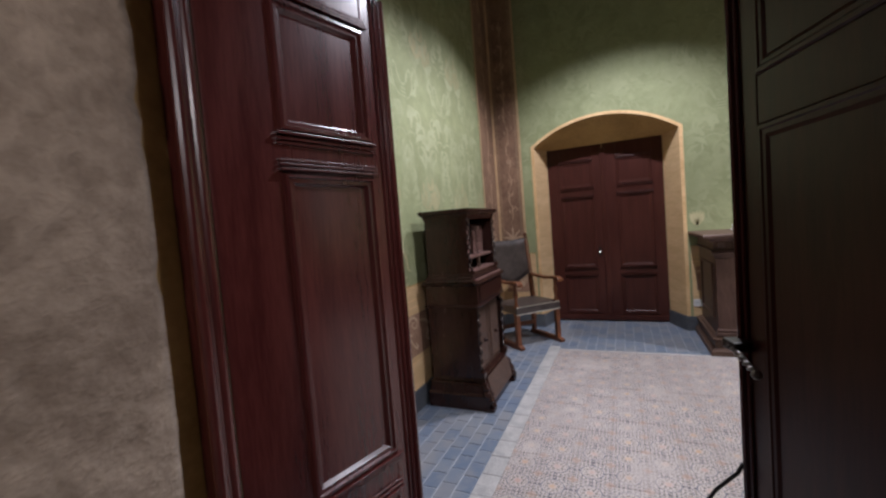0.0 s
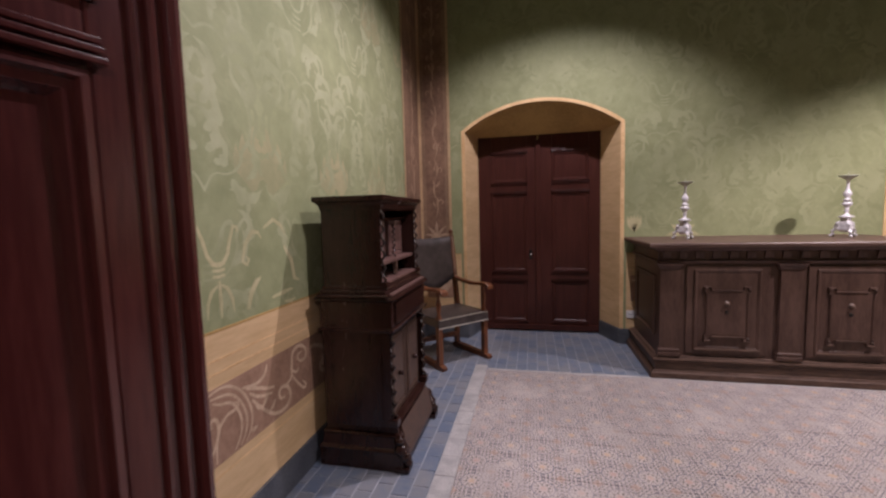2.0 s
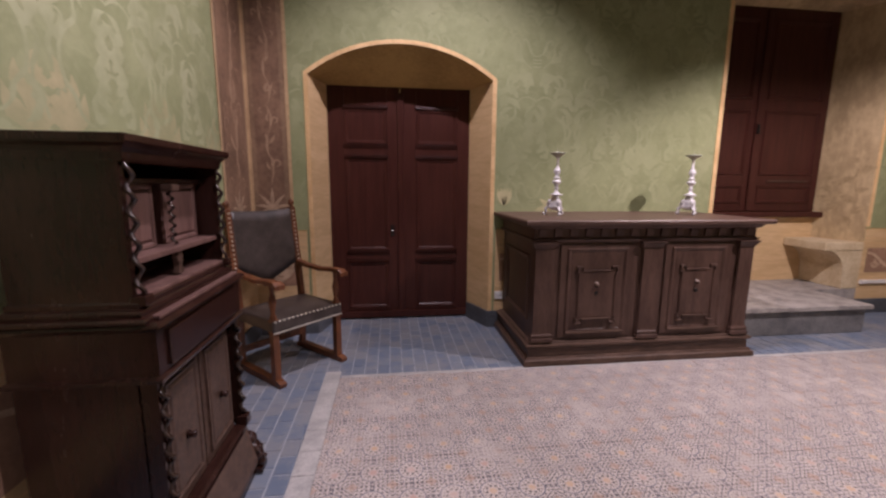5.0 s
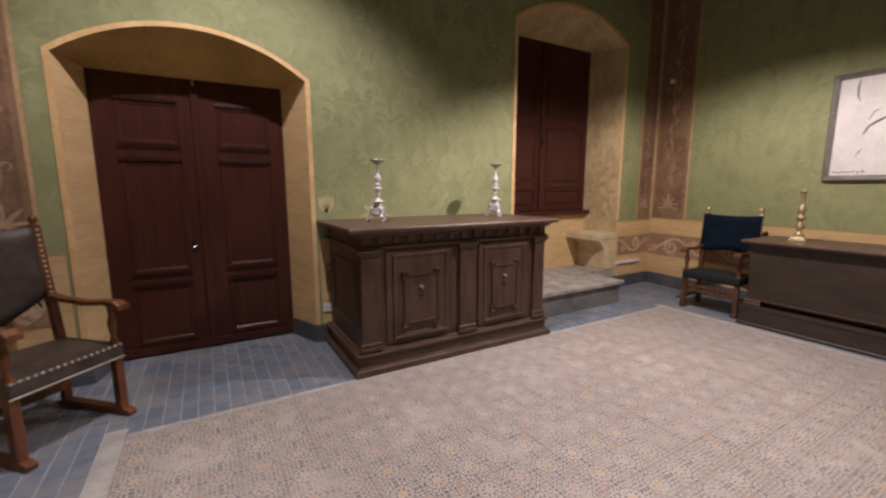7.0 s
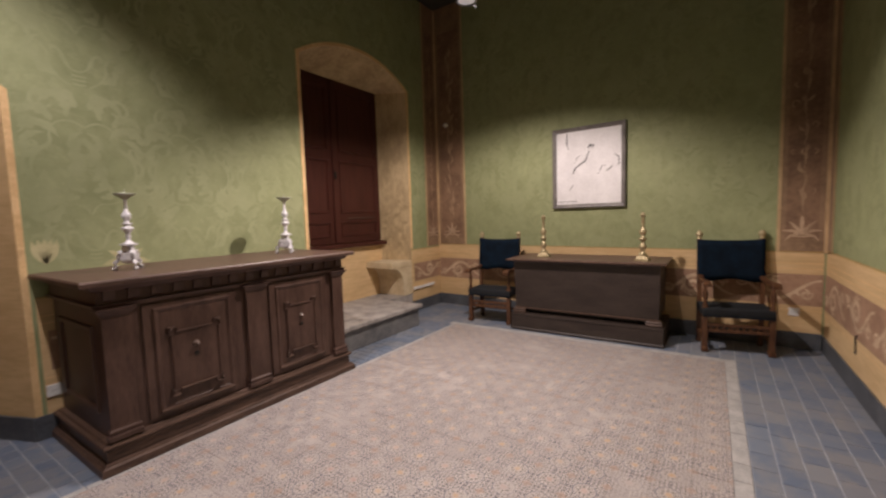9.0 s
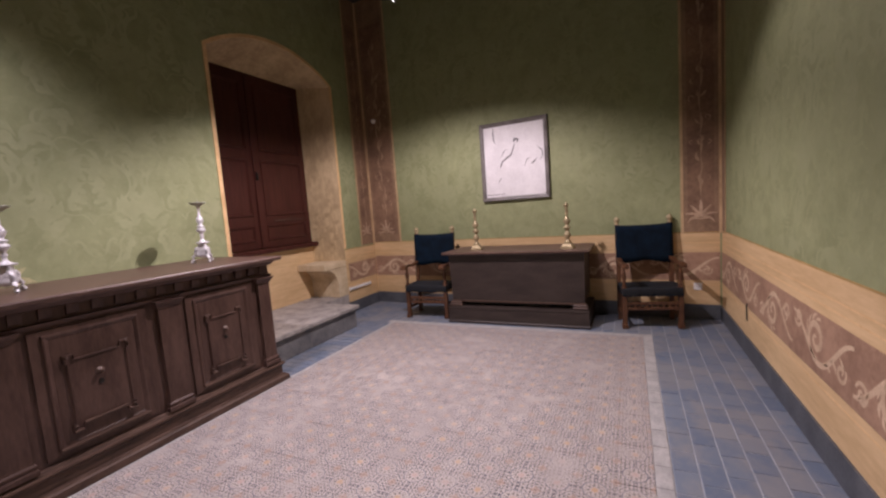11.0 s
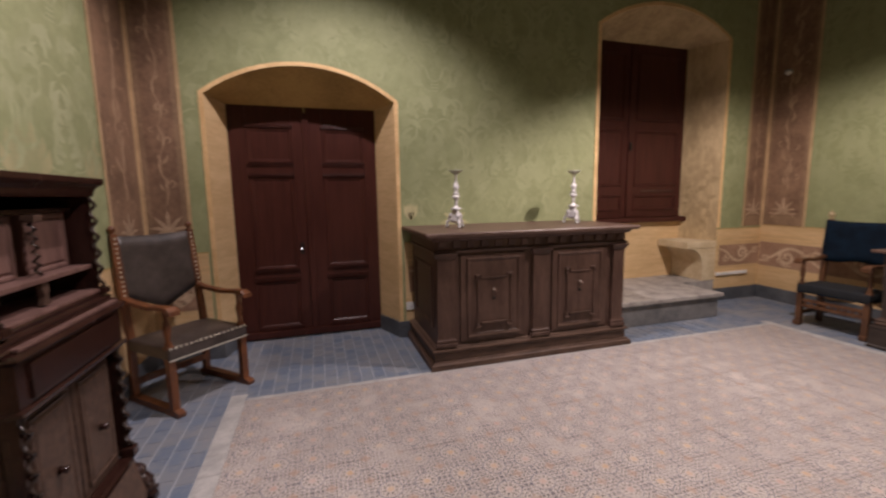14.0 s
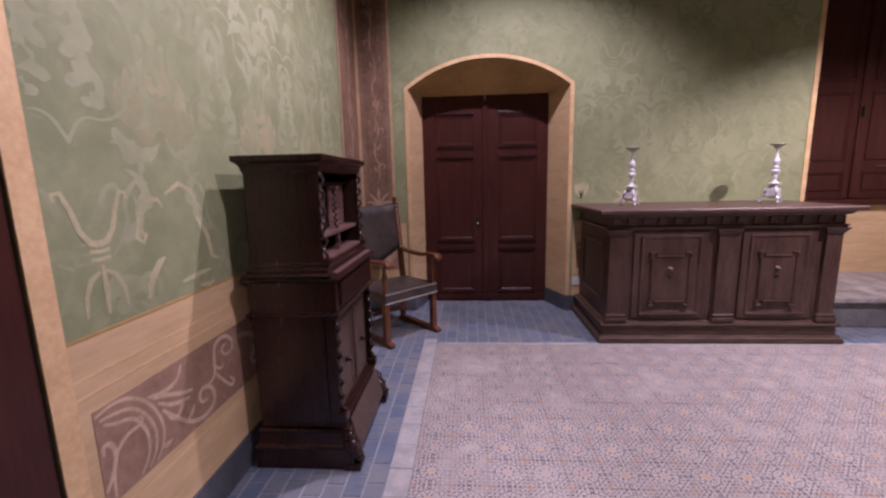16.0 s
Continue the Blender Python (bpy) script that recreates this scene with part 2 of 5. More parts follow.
    col = mixed(nt, times(ring(0.061, 0.0034), 0.9), col, blue)
    col = mixed(nt, times(ring(0.046, 0.0034), dash2, 0.85), col, dark)
    col = mixed(nt, times(ring(0.0315, 0.0062), dash, 0.9), col, dark)
    tint = mixed(nt, ramp(nt, maths(nt, "FRACT", maths(nt, "MULTIPLY", info.outputs["Random"], 13.7)), 0.2, 0.8), (0.46, 0.30, 0.25), ochre)
    col = mixed(nt, times(flower, maths(nt, "ADD", 0.6, maths(nt, "MULTIPLY", info.outputs["Random"], 0.4))), col, tint)
    col = mixed(nt, times(edge, 0.15), col, (0.30, 0.27, 0.25))
    faded = mixed(nt, ramp(nt, patch, 0.3, 0.7), (0.36, 0.318, 0.298), (0.545, 0.49, 0.45))
    rubbed = maths(nt, "MULTIPLY", ramp(nt, rub, 0.48, 0.66), 0.40)
    worn_off = maths(nt, "MAXIMUM", rubbed, maths(nt, "MULTIPLY", ramp(nt, wear, 0.49, 0.64), 0.80))
    col = mixed(nt, maths(nt, "ADD", 0.04, maths(nt, "MULTIPLY", worn_off, 0.82)), col, faded)
    tone = maths(nt, "MULTIPLY", info.outputs["Random"], 0.22)
    col = mixed(nt, tone, col, (0.26, 0.22, 0.205))
    nt.links.new(col, b.inputs["Base Color"])
    nt.links.new(maths(nt, "ADD", 0.38, maths(nt, "MULTIPLY", wear, 0.3)), b.inputs["Roughness"])
    bump(nt, b, fine, 0.12, 0.003)
    return m


TILE, TILE_X, TILE_Y = 0.1885, -0.647, 1.576
M_TILE = patterned_tile()


def blue_tile():
    m, nt, b = nodes_of("blue_glazed_tile")
    p = position(nt)
    info = nt.nodes.new("ShaderNodeObjectInfo")
    geo = nt.nodes.new("ShaderNodeNewGeometry")
    rnd = maths(nt, "FRACT", maths(nt, "ADD", maths(nt, "MULTIPLY", info.outputs["Random"], 7.31), geo.outputs["Random Per Island"]))
    worn = noise_at(nt, p, 9.0, 6.0, 0.7)
    fine = noise_at(nt, p, 90.0, 5.0, 0.7)
    col = mixed(nt, ramp(nt, rnd, 0.0, 1.0), (0.118, 0.155, 0.220), (0.165, 0.200, 0.255))
    col = mixed(nt, maths(nt, "MULTIPLY", maths(nt, "GREATER_THAN", rnd, 0.86), 0.6), col, (0.095, 0.135, 0.21))
    col = mixed(nt, maths(nt, "MULTIPLY", ramp(nt, worn, 0.42, 0.72), 0.55), col, (0.26, 0.265, 0.27))
    beige = noise_at(nt, p, 2.3, 4.0, 0.6)
    col = mixed(nt, maths(nt, "MULTIPLY", ramp(nt, maths(nt, "ADD", beige, maths(nt, "MULTIPLY", rnd, 0.16)), 0.52, 0.68), 0.45), col, (0.255, 0.245, 0.235))
    nt.links.new(col, b.inputs["Base Color"])
    nt.links.new(maths(nt, "ADD", 0.30, maths(nt, "MULTIPLY", worn, 0.35)), b.inputs["Roughness"])
    bump(nt, b, fine, 0.12, 0.003)
    return m


M_BLUE = blue_tile()
M_EDGE = surface("worn_white_border_tile", (0.30, 0.295, 0.29), (0.49, 0.475, 0.455), 0.5, 9.0, 70.0, 0.15)

# ---- mesh helpers ----


def mesh_of(name, bm, material, smooth=None):
    bmesh.ops.recalc_face_normals(bm, faces=bm.faces)
    me = bpy.data.meshes.new(name)
    bm.to_mesh(me)
    bm.free()
    me.materials.append(material)
    if smooth is not None:
        for f in me.polygons:
            f.use_smooth = smooth
    return me


def part(name, bm, material, parent=None, label="", smooth=False):
    ob = new(name, mesh_of(name, bm, material, smooth))
    if parent is not None:
        ob.parent = parent
    if label:
        tagged(ob, label)
    return ob


def thing(name, label, category, m=None, group="", kind=""):
    ob = tagged(new(name), label, category, group, kind)
    if m is not None:
        ob.matrix_world = m
    return ob


def box(x0, x1, y0, y1, z0, z1, bev=0.0, bm=None):
    b = bmesh.new()
    bmesh.ops.create_cube(b, size=1)
    for v in b.verts:
        v.co = Vector(((x0 + x1) / 2 + v.co.x * (x1 - x0), (y0 + y1) / 2 + v.co.y * (y1 - y0), (z0 + z1) / 2 + v.co.z * (z1 - z0)))
    if bev:
        bmesh.ops.bevel(b, geom=b.edges[:], offset=bev, segments=2, affect="EDGES", profile=0.6)
    if bm is None:
        return b
    return join(bm, b)


def join(bm, other):
    me = bpy.data.meshes.new("joined")
    other.to_mesh(me)
    other.free()
    bm.from_mesh(me)
    bpy.data.meshes.remove(me)
    return bm


def prism(points, axis, a, b, bm=None):
    """A flat outline, in the two axes other than axis (x: y,z; y: x,z; z: x,y), drawn out from a to b along axis."""
    bm = bm or bmesh.new()

    def at(p, d):
        return {"x": (d, p[0], p[1]), "y": (p[0], d, p[1]), "z": (p[0], p[1], d)}[axis]

    lo = [bm.verts.new(at(p, a)) for p in points]
    hi = [bm.verts.new(at(p, b)) for p in points]
    n = len(points)
    bm.faces.new(lo)
    bm.faces.new(list(reversed(hi)))
    for i in range(n):
        bm.faces.new((lo[i], hi[i], hi[(i + 1) % n], lo[(i + 1) % n]))
    return bm


def loft(rows, closed=False, bm=None):
    bm = bm or bmesh.new()
    grid = [[bm.verts.new(p) for p in row] for row in rows]
    for r0, r1 in zip(grid, grid[1:]):
        n = len(r0)
        for i in range(n if closed else n - 1):
            bm.faces.new((r0[i], r0[(i + 1) % n], r1[(i + 1) % n], r1[i]))
    return bm


def turned(profile, steps=20, centre=(0, 0), bm=None):
    """A solid of revolution about z from (radius, height) pairs."""
    rows = [[(centre[0] + r * math.cos(math.tau * i / steps), centre[1] + r * math.sin(math.tau * i / steps), z) for i in range(steps)] for r, z in profile]
    bm = loft(rows, True, bm)
    return bm


def tube(points, radius, sides=8, bm=None, cap=True):
    bm = bm or bmesh.new()
    pts = [Vector(p) for p in points]
    rows = []
    for i, p in enumerate(pts):
        d = (pts[min(i + 1, len(pts) - 1)] - pts[max(i - 1, 0)]).normalized()
        s = d.cross(Vector((0, 0, 1)) if abs(d.z) < 0.95 else Vector((1, 0, 0))).normalized()
        u = s.cross(d)
        r = radius(i / (len(pts) - 1)) if callable(radius) else radius
        rows.append([p + (s * math.cos(math.tau * k / sides) + u * math.sin(math.tau * k / sides)) * r for k in range(sides)])
    loft(rows, True, bm)
    if cap:
        bm.verts.ensure_lookup_table()
        n = len(bm.verts)
        bm.faces.new([bm.verts[n - len(rows) * sides + k] for k in range(sides)])
        bm.faces.new([bm.verts[n - sides + k] for k in range(sides)])
    return bm


def moulding(x0, x1, y0, y1, steps, bm=None):
    """A stack of mitred slabs round a rectangle: steps of (z, outward offset)."""
    rows = [[(x0 - o, y0 - o, z), (x1 + o, y0 - o, z), (x1 + o, y1 + o, z), (x0 - o, y1 + o, z)] for z, o in steps]
    bm = loft(rows, True, bm)
    bm.verts.ensure_lookup_table()
    n = len(bm.verts)
    bm.faces.new([bm.verts[n - len(rows) * 4 + k] for k in range(4)])
    bm.faces.new([bm.verts[n - 4 + k] for k in range(4)])
    return bm


def picture_frame(x0, x1, z0, z1, steps, bm=None):
    """A mitred frame in the xz plane: steps of (inset, y)."""
    rows = [[(x0 + i, y, z0 + i), (x1 - i, y, z0 + i), (x1 - i, y, z1 - i), (x0 + i, y, z1 - i)] for i, y in steps]
    return loft(rows, True, bm)


# ---- the room ----
X0, X1, Y0, Y1, TOP = -1.5, 5.75, 0.83, 5.574, 4.8
DADO, SKIRT = 0.985, 0.165
SY = 0.745   # room face of the south wall
XS, SLANT = 5.43, 0.0675   # the east wall runs slightly askew from its south end


def arc(x0, x1, spring, apex, n=16):
    """Points of a flat arch from x0 to x1."""
    h, half = apex - spring, (x1 - x0) / 2
    r = (half * half + h * h) / (2 * h)
    a = math.asin(half / r)
    return [((x0 + x1) / 2 + r * math.sin(-a + 2 * a * i / n), apex - r + r * math.cos(-a + 2 * a * i / n)) for i in range(n + 1)]


def wall(name, label):
    return tagged(new(name), label, "wall", kind="structure")


# floor bed, and the unseen ceiling, coloured near black to cut bounce
tagged(part("floor", box(X0 - 0.6, X1 + 0.6, -3.0, 7.0, -0.2, -0.0075), M_MORTAR), "tiled floor with pale grout", "floor", kind="structure")
tagged(part("ceiling", box(X0 - 0.6, X1 + 0.6, Y0 - 0.3, Y1 + 0.8, TOP, TOP + 0.2), M_CEILING), "unseen high ceiling, coloured near black to cut bounce", "ceiling", kind="structure")

# north wall with the arched door and the arched window
DOOR = dict(x0=-0.965, x1=0.690, spring=2.365, apex=2.645, bx0=-0.865, bx1=0.548, by=5.955, bz=2.36)
WIN = dict(x0=3.06, x1=4.955, spring=3.33, apex=3.62, bx0=3.02, bx1=4.83, by=6.07, bz=3.37, sill=1.13)
north = wall("wall_north", "green damask fresco wall with arched door and window recess")
bm = bmesh.new()
TH = 0.9
prism([(X0 - 0.3, 0), (DOOR["x0"], 0), *arc(DOOR["x0"], DOOR["x1"], DOOR["spring"], DOOR["apex"]), (DOOR["x1"], 0), (2.0, 0), (2.0, TOP), (X0 - 0.3, TOP)], "y", Y1, Y1 + TH, bm)
prism([(2.0, 0), (WIN["x0"], 0), *arc(WIN["x0"], WIN["x1"], WIN["spring"], WIN["apex"]), (WIN["x1"], 0), (X1 + 0.3, 0), (X1 + 0.3, TOP), (2.0, TOP)], "y", Y1, Y1 + TH, bm)
part("wall_body", bm, M_GREEN, north)


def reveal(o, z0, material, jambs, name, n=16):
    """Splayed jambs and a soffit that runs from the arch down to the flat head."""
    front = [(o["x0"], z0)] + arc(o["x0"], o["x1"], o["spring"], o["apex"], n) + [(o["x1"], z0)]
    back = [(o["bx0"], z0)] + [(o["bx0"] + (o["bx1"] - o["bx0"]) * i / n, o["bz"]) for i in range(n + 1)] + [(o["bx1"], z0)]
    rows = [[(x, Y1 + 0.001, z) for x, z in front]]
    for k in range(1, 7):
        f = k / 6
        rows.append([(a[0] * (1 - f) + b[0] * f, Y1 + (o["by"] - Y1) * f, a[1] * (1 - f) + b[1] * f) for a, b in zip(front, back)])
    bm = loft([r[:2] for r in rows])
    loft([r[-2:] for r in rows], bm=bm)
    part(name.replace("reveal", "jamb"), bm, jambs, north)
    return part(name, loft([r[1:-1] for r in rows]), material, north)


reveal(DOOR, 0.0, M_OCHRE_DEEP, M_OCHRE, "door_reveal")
M_STAINED = surface("stained_ochre_fresco", (0.36, 0.26, 0.14), (0.59, 0.445, 0.255), 0.75, 4.0, 22.0, 0.2, stretch=(1, 1, 0.45))
reveal(WIN, 0.0, M_STAINED, M_STAINED, "window_reveal")


def arch_band(o, z0, w, y, thick, name, material):
    inner = [(o["x0"], z0)] + arc(o["x0"], o["x1"], o["spring"], o["apex"]) + [(o["x1"], z0)]
    outer = [(o["x0"] - w, z0)] + arc(o["x0"] - w, o["x1"] + w, o["spring"] + w * 0.4, o["apex"] + w * 0.9) + [(o["x1"] + w, z0)]
    rows = []
    for pts, d in ((inner, 0.0), (inner, -thick), (outer, -thick), (outer, 0.0)):
        rows.append([(x, y + d, z) for x, z in pts])
    return part(name, loft(rows), material, north)


arch_band(DOOR, 0.0, 0.040, Y1, 0.006, "door_border", M_BORDER)
arch_band(WIN, DADO, 0.045, Y1, 0.006, "window_border", M_BORDER)

# the other walls
west = wall("wall_west", "green damask fresco wall with painted dado")
WD0, WD1, WDT = 1.02, 2.125, 2.75   # side door in the west wall
bm = bmesh.new()
prism([(Y0 - 0.3, 0), (WD0, 0), (WD0, WDT), (WD1, WDT), (WD1, 0), (Y1 + 0.3, 0), (Y1 + 0.3, TOP), (Y0 - 0.3, TOP)], "x", X0 - 0.5, X0, bm)
part("wall_body", bm, M_GREEN, west)
east = wall("wall_east", "green damask fresco wall with painted dado and pilasters")
ya, yb = Y0 - 0.3, Y1 + 0.3
part("wall_body", prism([(XS + (ya - Y0) * SLANT, ya), (X1 + 0.5, ya), (X1 + 0.5, yb), (XS + (yb - Y0) * SLANT, yb)], "z", 0, TOP), M_GREEN, east)
south = wall("wall_south", "green damask fresco wall with the entrance doorway")
EN0, EN1, ENT = -0.885, 0.55, 2.62   # entrance opening
bm = bmesh.new()
prism([(X0 - 0.3, 0), (EN0, 0), (EN0, ENT), (EN1, ENT), (EN1, 0), (X1 + 0.3, 0), (X1 + 0.3, TOP), (X0 - 0.3, TOP)], "y", SY - 0.02, SY, bm)
part("wall_body", bm, M_GREEN, south)
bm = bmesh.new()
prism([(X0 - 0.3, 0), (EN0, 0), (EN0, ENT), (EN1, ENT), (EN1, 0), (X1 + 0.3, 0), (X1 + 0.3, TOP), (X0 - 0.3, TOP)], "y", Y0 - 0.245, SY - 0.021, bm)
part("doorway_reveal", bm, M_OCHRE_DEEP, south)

# stone surround of the entrance, on the corridor's side
surround = tagged(new("entrance_surround"), "worn limestone door surround of rough blocks", "door frame", kind="structure")


def stone_block(x0, x1, y0, y1, z0, z1, cuts=9):
    bm = box(x0, x1, y0, y1, z0, z1)
    bmesh.ops.subdivide_edges(bm, edges=bm.edges[:], cuts=cuts, use_grid_fill=True)
    c = Vector(((x0 + x1) / 2, (y0 + y1) / 2, (z0 + z1) / 2))
    for v in bm.verts:
        q = Vector((v.co.x, v.co.y, v.co.z * 0.8))
        n = noise.noise(q * 7.0) * 0.003 + noise.noise(q * 31.0) * 0.002
        pit = noise.noise(Vector((q.x * 16, q.y * 22, q.z * 26)))
        n -= max(0.0, pit - 0.25) * 0.030
        d = v.co - c
        d.z *= 0.05
        if d.length:
            v.co += d.normalized() * (n - 0.002)
    return part("stone_block", bm, M_STONE_JAMB, surround, smooth=True)


zs = [0.0, 0.72, 2.24, 2.62]
for za, zb in zip(zs, zs[1:]):
    stone_block(-1.25, -0.738, 0.05, 0.584, za - 0.001, zb - 0.0015, 36)
    stone_block(0.42, 0.95, 0.362, 0.584, za - 0.001, zb - 0.0015)
    stone_block(0.39, 0.95, 0.05, 0.360, za - 0.001, zb - 0.0015)
stone_block(-1.25, 0.95, 0.05, 0.584, 2.624, 3.0)

# corridor behind the camera, unseen and added; dark plaster limits its bounce
corridor = wall("wall_corridor", "unseen corridor walls, dark to limit bounce")
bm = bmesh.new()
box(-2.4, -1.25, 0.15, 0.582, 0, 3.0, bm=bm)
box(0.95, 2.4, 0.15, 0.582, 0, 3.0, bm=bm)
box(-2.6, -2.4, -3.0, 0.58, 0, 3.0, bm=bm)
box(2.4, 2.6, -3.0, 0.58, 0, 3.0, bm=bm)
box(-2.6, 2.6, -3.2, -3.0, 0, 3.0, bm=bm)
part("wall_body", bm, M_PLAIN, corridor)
tagged(part("ceiling_corridor", box(-2.6, 2.6, -3.2, 0.58, 3.002, 3.15), M_PLAIN), "unseen corridor ceiling, dark to limit bounce", "ceiling", kind="structure")
tagged(part("floor_corridor", box(-2.4, 2.4, -3.0, 0.3, -0.005, 0.0), M_STONE_GREY), "grey stone corridor floor", "floor", kind="structure")
tagged(part("threshold", box(-0.87, 0.52, 0.3, 0.9, -0.004, 0.001), M_STONE_GREY), "worn grey stone threshold", "threshold", kind="structure")


# painted dado: skirting, ochre bands, brown panel with scrolls
class Plane:
    """A wall's face: s runs along it, z up, d out into the room."""

    def __init__(self, origin, along, out):
        self.o, self.a, self.n = Vector(origin), Vector(along), Vector(out)

    def at(self, s, z, d=0.0):
        return self.o + self.a * s + self.n * d + Vector((0, 0, z))

    def slab(self, s0, s1, z0, z1, d, bm=None, d0=0.0):
        bm = bm or bmesh.new()
        c = [[bm.verts.new(self.at(s, z, dd)) for s, z in ((s0, z0), (s1, z0), (s1, z1), (s0, z1))] for dd in (d0, d)]
        bm.faces.new(c[0])
        bm.faces.new(c[1])
        for i in range(4):
            bm.faces.new((c[0][i], c[0][(i + 1) % 4], c[1][(i + 1) % 4], c[1][i]))
        return bm


P_NORTH = Plane((0, Y1, 0), (1, 0, 0), (0, -1, 0))
P_SOUTH = Plane((0, SY, 0), (1, 0, 0), (0, 1, 0))
P_WEST = Plane((X0, 0, 0), (0, 1, 0), (1, 0, 0))
P_EAST = Plane((XS - Y0 * SLANT, 0, 0), (SLANT, 1, 0), (-1, SLANT, 0))


def stroke(pl, pts, width, bm, d=0.0065, th=0.0002):
    """A painted stroke: a thin tapering ribbon along pts (s, z)."""
    n = len(pts)
    rows = []
    for i, (s, z) in enumerate(pts):
        a, b = pts[max(i - 1, 0)], pts[min(i + 1, n - 1)]
        dx, dz = b[0] - a[0], b[1] - a[1]
        k = math.hypot(dx, dz) or 1.0
        w = width(i / (n - 1)) / 2
        px, pz = -dz / k * w, dx / k * w
        rows.append([pl.at(s + px, z + pz, d), pl.at(s + px * 0.5, z + pz * 0.5, d + th), pl.at(s - px * 0.5, z - pz * 0.5, d + th), pl.at(s - px, z - pz, d)])
    loft(rows, bm=bm)


def taper(w):
    return lambda f: w * (0.18 + 0.82 * math.sin(math.pi * min(1.0, 0.12 + f * 0.86)) ** 0.8)


def spiral(cx, cz, r, a0, turns, sense, n=34):
    out = []
    for i in range(n):
        f = i / (n - 1)
        a = a0 + sense * turns * math.tau * f
        rr = r * (1 - f) ** 0.8 + 0.006
        out.append((cx + rr * math.cos(a), cz + rr * math.sin(a)))
    return out


def leaf(pl, s, z, a, size, bend, bm, d=0.0065, fat=0.30):
    pts = []
    for i in range(9):
        f = i / 8
        aa = a + bend * f
        pts.append((s + size * f * math.cos(aa), z + size * f * math.sin(aa)))
    stroke(pl, pts, lambda f: size * fat * math.sin(math.pi * (0.08 + 0.9 * f)), bm, d)


def scrolls(pl, s0, s1, z0, z1, d=0.0065, unit=0.80, flip=1):
    """A running acanthus scroll between s0 and s1."""
    bm = bmesh.new()
    h, mid = z1 - z0, (z0 + z1) / 2
    n = max(1, round((s1 - s0) / unit))
    u = (s1 - s0) / n
    for k in range(n):
        c = s0 + (k + 0.5) * u
        up = (1 if k % 2 == 0 else -1) * flip
        wave = [(c - u * 0.5 + u * i / 20, mid - up * h * 0.36 * math.cos(math.pi * (i / 20 - 0.5) * 2) * 0.9) for i in range(21)]
        stroke(pl, wave, lambda f: 0.020 + 0.016 * math.sin(math.pi * f), bm, d)
        r = h * 0.31
        cz = mid + up * h * 0.06
        stroke(pl, spiral(c + u * 0.06, cz, r, -up * math.pi * 0.55, 1.55, up), taper(0.040), bm, d)
        stroke(pl, spiral(c + u * 0.40, mid + up * h * 0.22, r * 0.5, -up * 0.3, 1.3, -up, 24), taper(0.028), bm, d)
        stroke(pl, spiral(c - u * 0.34, mid - up * h * 0.16, r * 0.45, up * 2.6, 1.2, up, 24), taper(0.026), bm, d)
        for j in range(5):
            a = up * (0.5 + 0.5 * j)
            leaf(pl, c + u * 0.06 + r * 1.0 * math.cos(a - up * 0.9), cz + r * 1.0 * math.sin(a - up * 0.9), a - up * 0.2, h * (0.20 + 0.03 * (j % 2)), up * 0.7, bm, d)
        for j in range(3):
            leaf(pl, c - u * (0.18 + 0.09 * j), mid - up * h * (0.30 - 0.06 * j), up * (0.9 + 0.5 * j), h * 0.26, -up * 0.8, bm, d)
    for v in bm.verts:
        v.co.z = min(max(v.co.z, z0 + 0.004), z1 - 0.004)
    return bm


def dado(pl, parent, s0, s1, panels, top=DADO, SKIRT=SKIRT, low=0.470, high=0.748):
    part("skirting", pl.slab(s0, s1, 0.0, SKIRT, 0.016), M_SKIRT, parent)
    part("dado_band", pl.slab(s0, s1, SKIRT, top, 0.003), M_OCHRE, parent)
    part("dado_line", pl.slab(s0, s1, top - 0.004, top + 0.006, 0.0045), M_OCHRE_DEEP, parent)
    bm = bmesh.new()
    for z in (high + 0.052, high + 0.107, low - 0.055):
        pl.slab(s0, s1, z, z + 0.008, 0.0042, bm)
    part("painted_lines", bm, M_BORDER, parent)
    for k, (a, b) in enumerate(panels):
        part("dado_panel", pl.slab(a, b, low, high, 0.005), M_BROWN, parent)
        part("painted_scroll", scrolls(pl, a + 0.01, b - 0.01, low + 0.006, high - 0.006, 0.0052, flip=1 if k % 2 == 0 else -1), M_SCROLL, parent)


dado(P_WEST, west, WD1 + 0.07, Y1, [(3.0, 4.9)], low=0.430, high=0.755)
part("dado_panel", P_WEST.slab(2.235, 2.998, 0.430, 0.755, 0.005), M_BROWN, west)
bm = bmesh.new()


layer = [0]


def curl(pts, width, grow=0.0):
    """A painted stem through a few points, smoothed."""
    for _ in range(3):
        out = [pts[0]]
        for a, b in zip(pts, pts[1:]):
            out += [(a[0] * 0.75 + b[0] * 0.25, a[1] * 0.75 + b[1] * 0.25), (a[0] * 0.25 + b[0] * 0.75, a[1] * 0.25 + b[1] * 0.75)]
        pts = out + [pts[-1]]
    stroke(P_WEST, pts, lambda f: width * (0.35 + 0.65 * math.sin(math.pi * min(1, 0.1 + 0.85 * f))) + grow * f, bm, 0.0052 + layer[0] * 0.00004)
    layer[0] += 1


# big acanthus leaf that arches over, its lobes, and the tendrils that run on from it
for o in (0.0, 0.036, 0.072):
    curl([(2.242 + o * 0.3, 0.735 - o * 0.5), (2.303, 0.748 - o), (2.374, 0.732 - o), (2.45 - o * 0.5, 0.668 - o), (2.498 - o, 0.562 - o * 0.3), (2.486 - o, 0.482), (2.445 - o, 0.440)], 0.014)
curl([(2.44, 0.690), (2.52, 0.668), (2.595, 0.682), (2.618, 0.735)], 0.018)
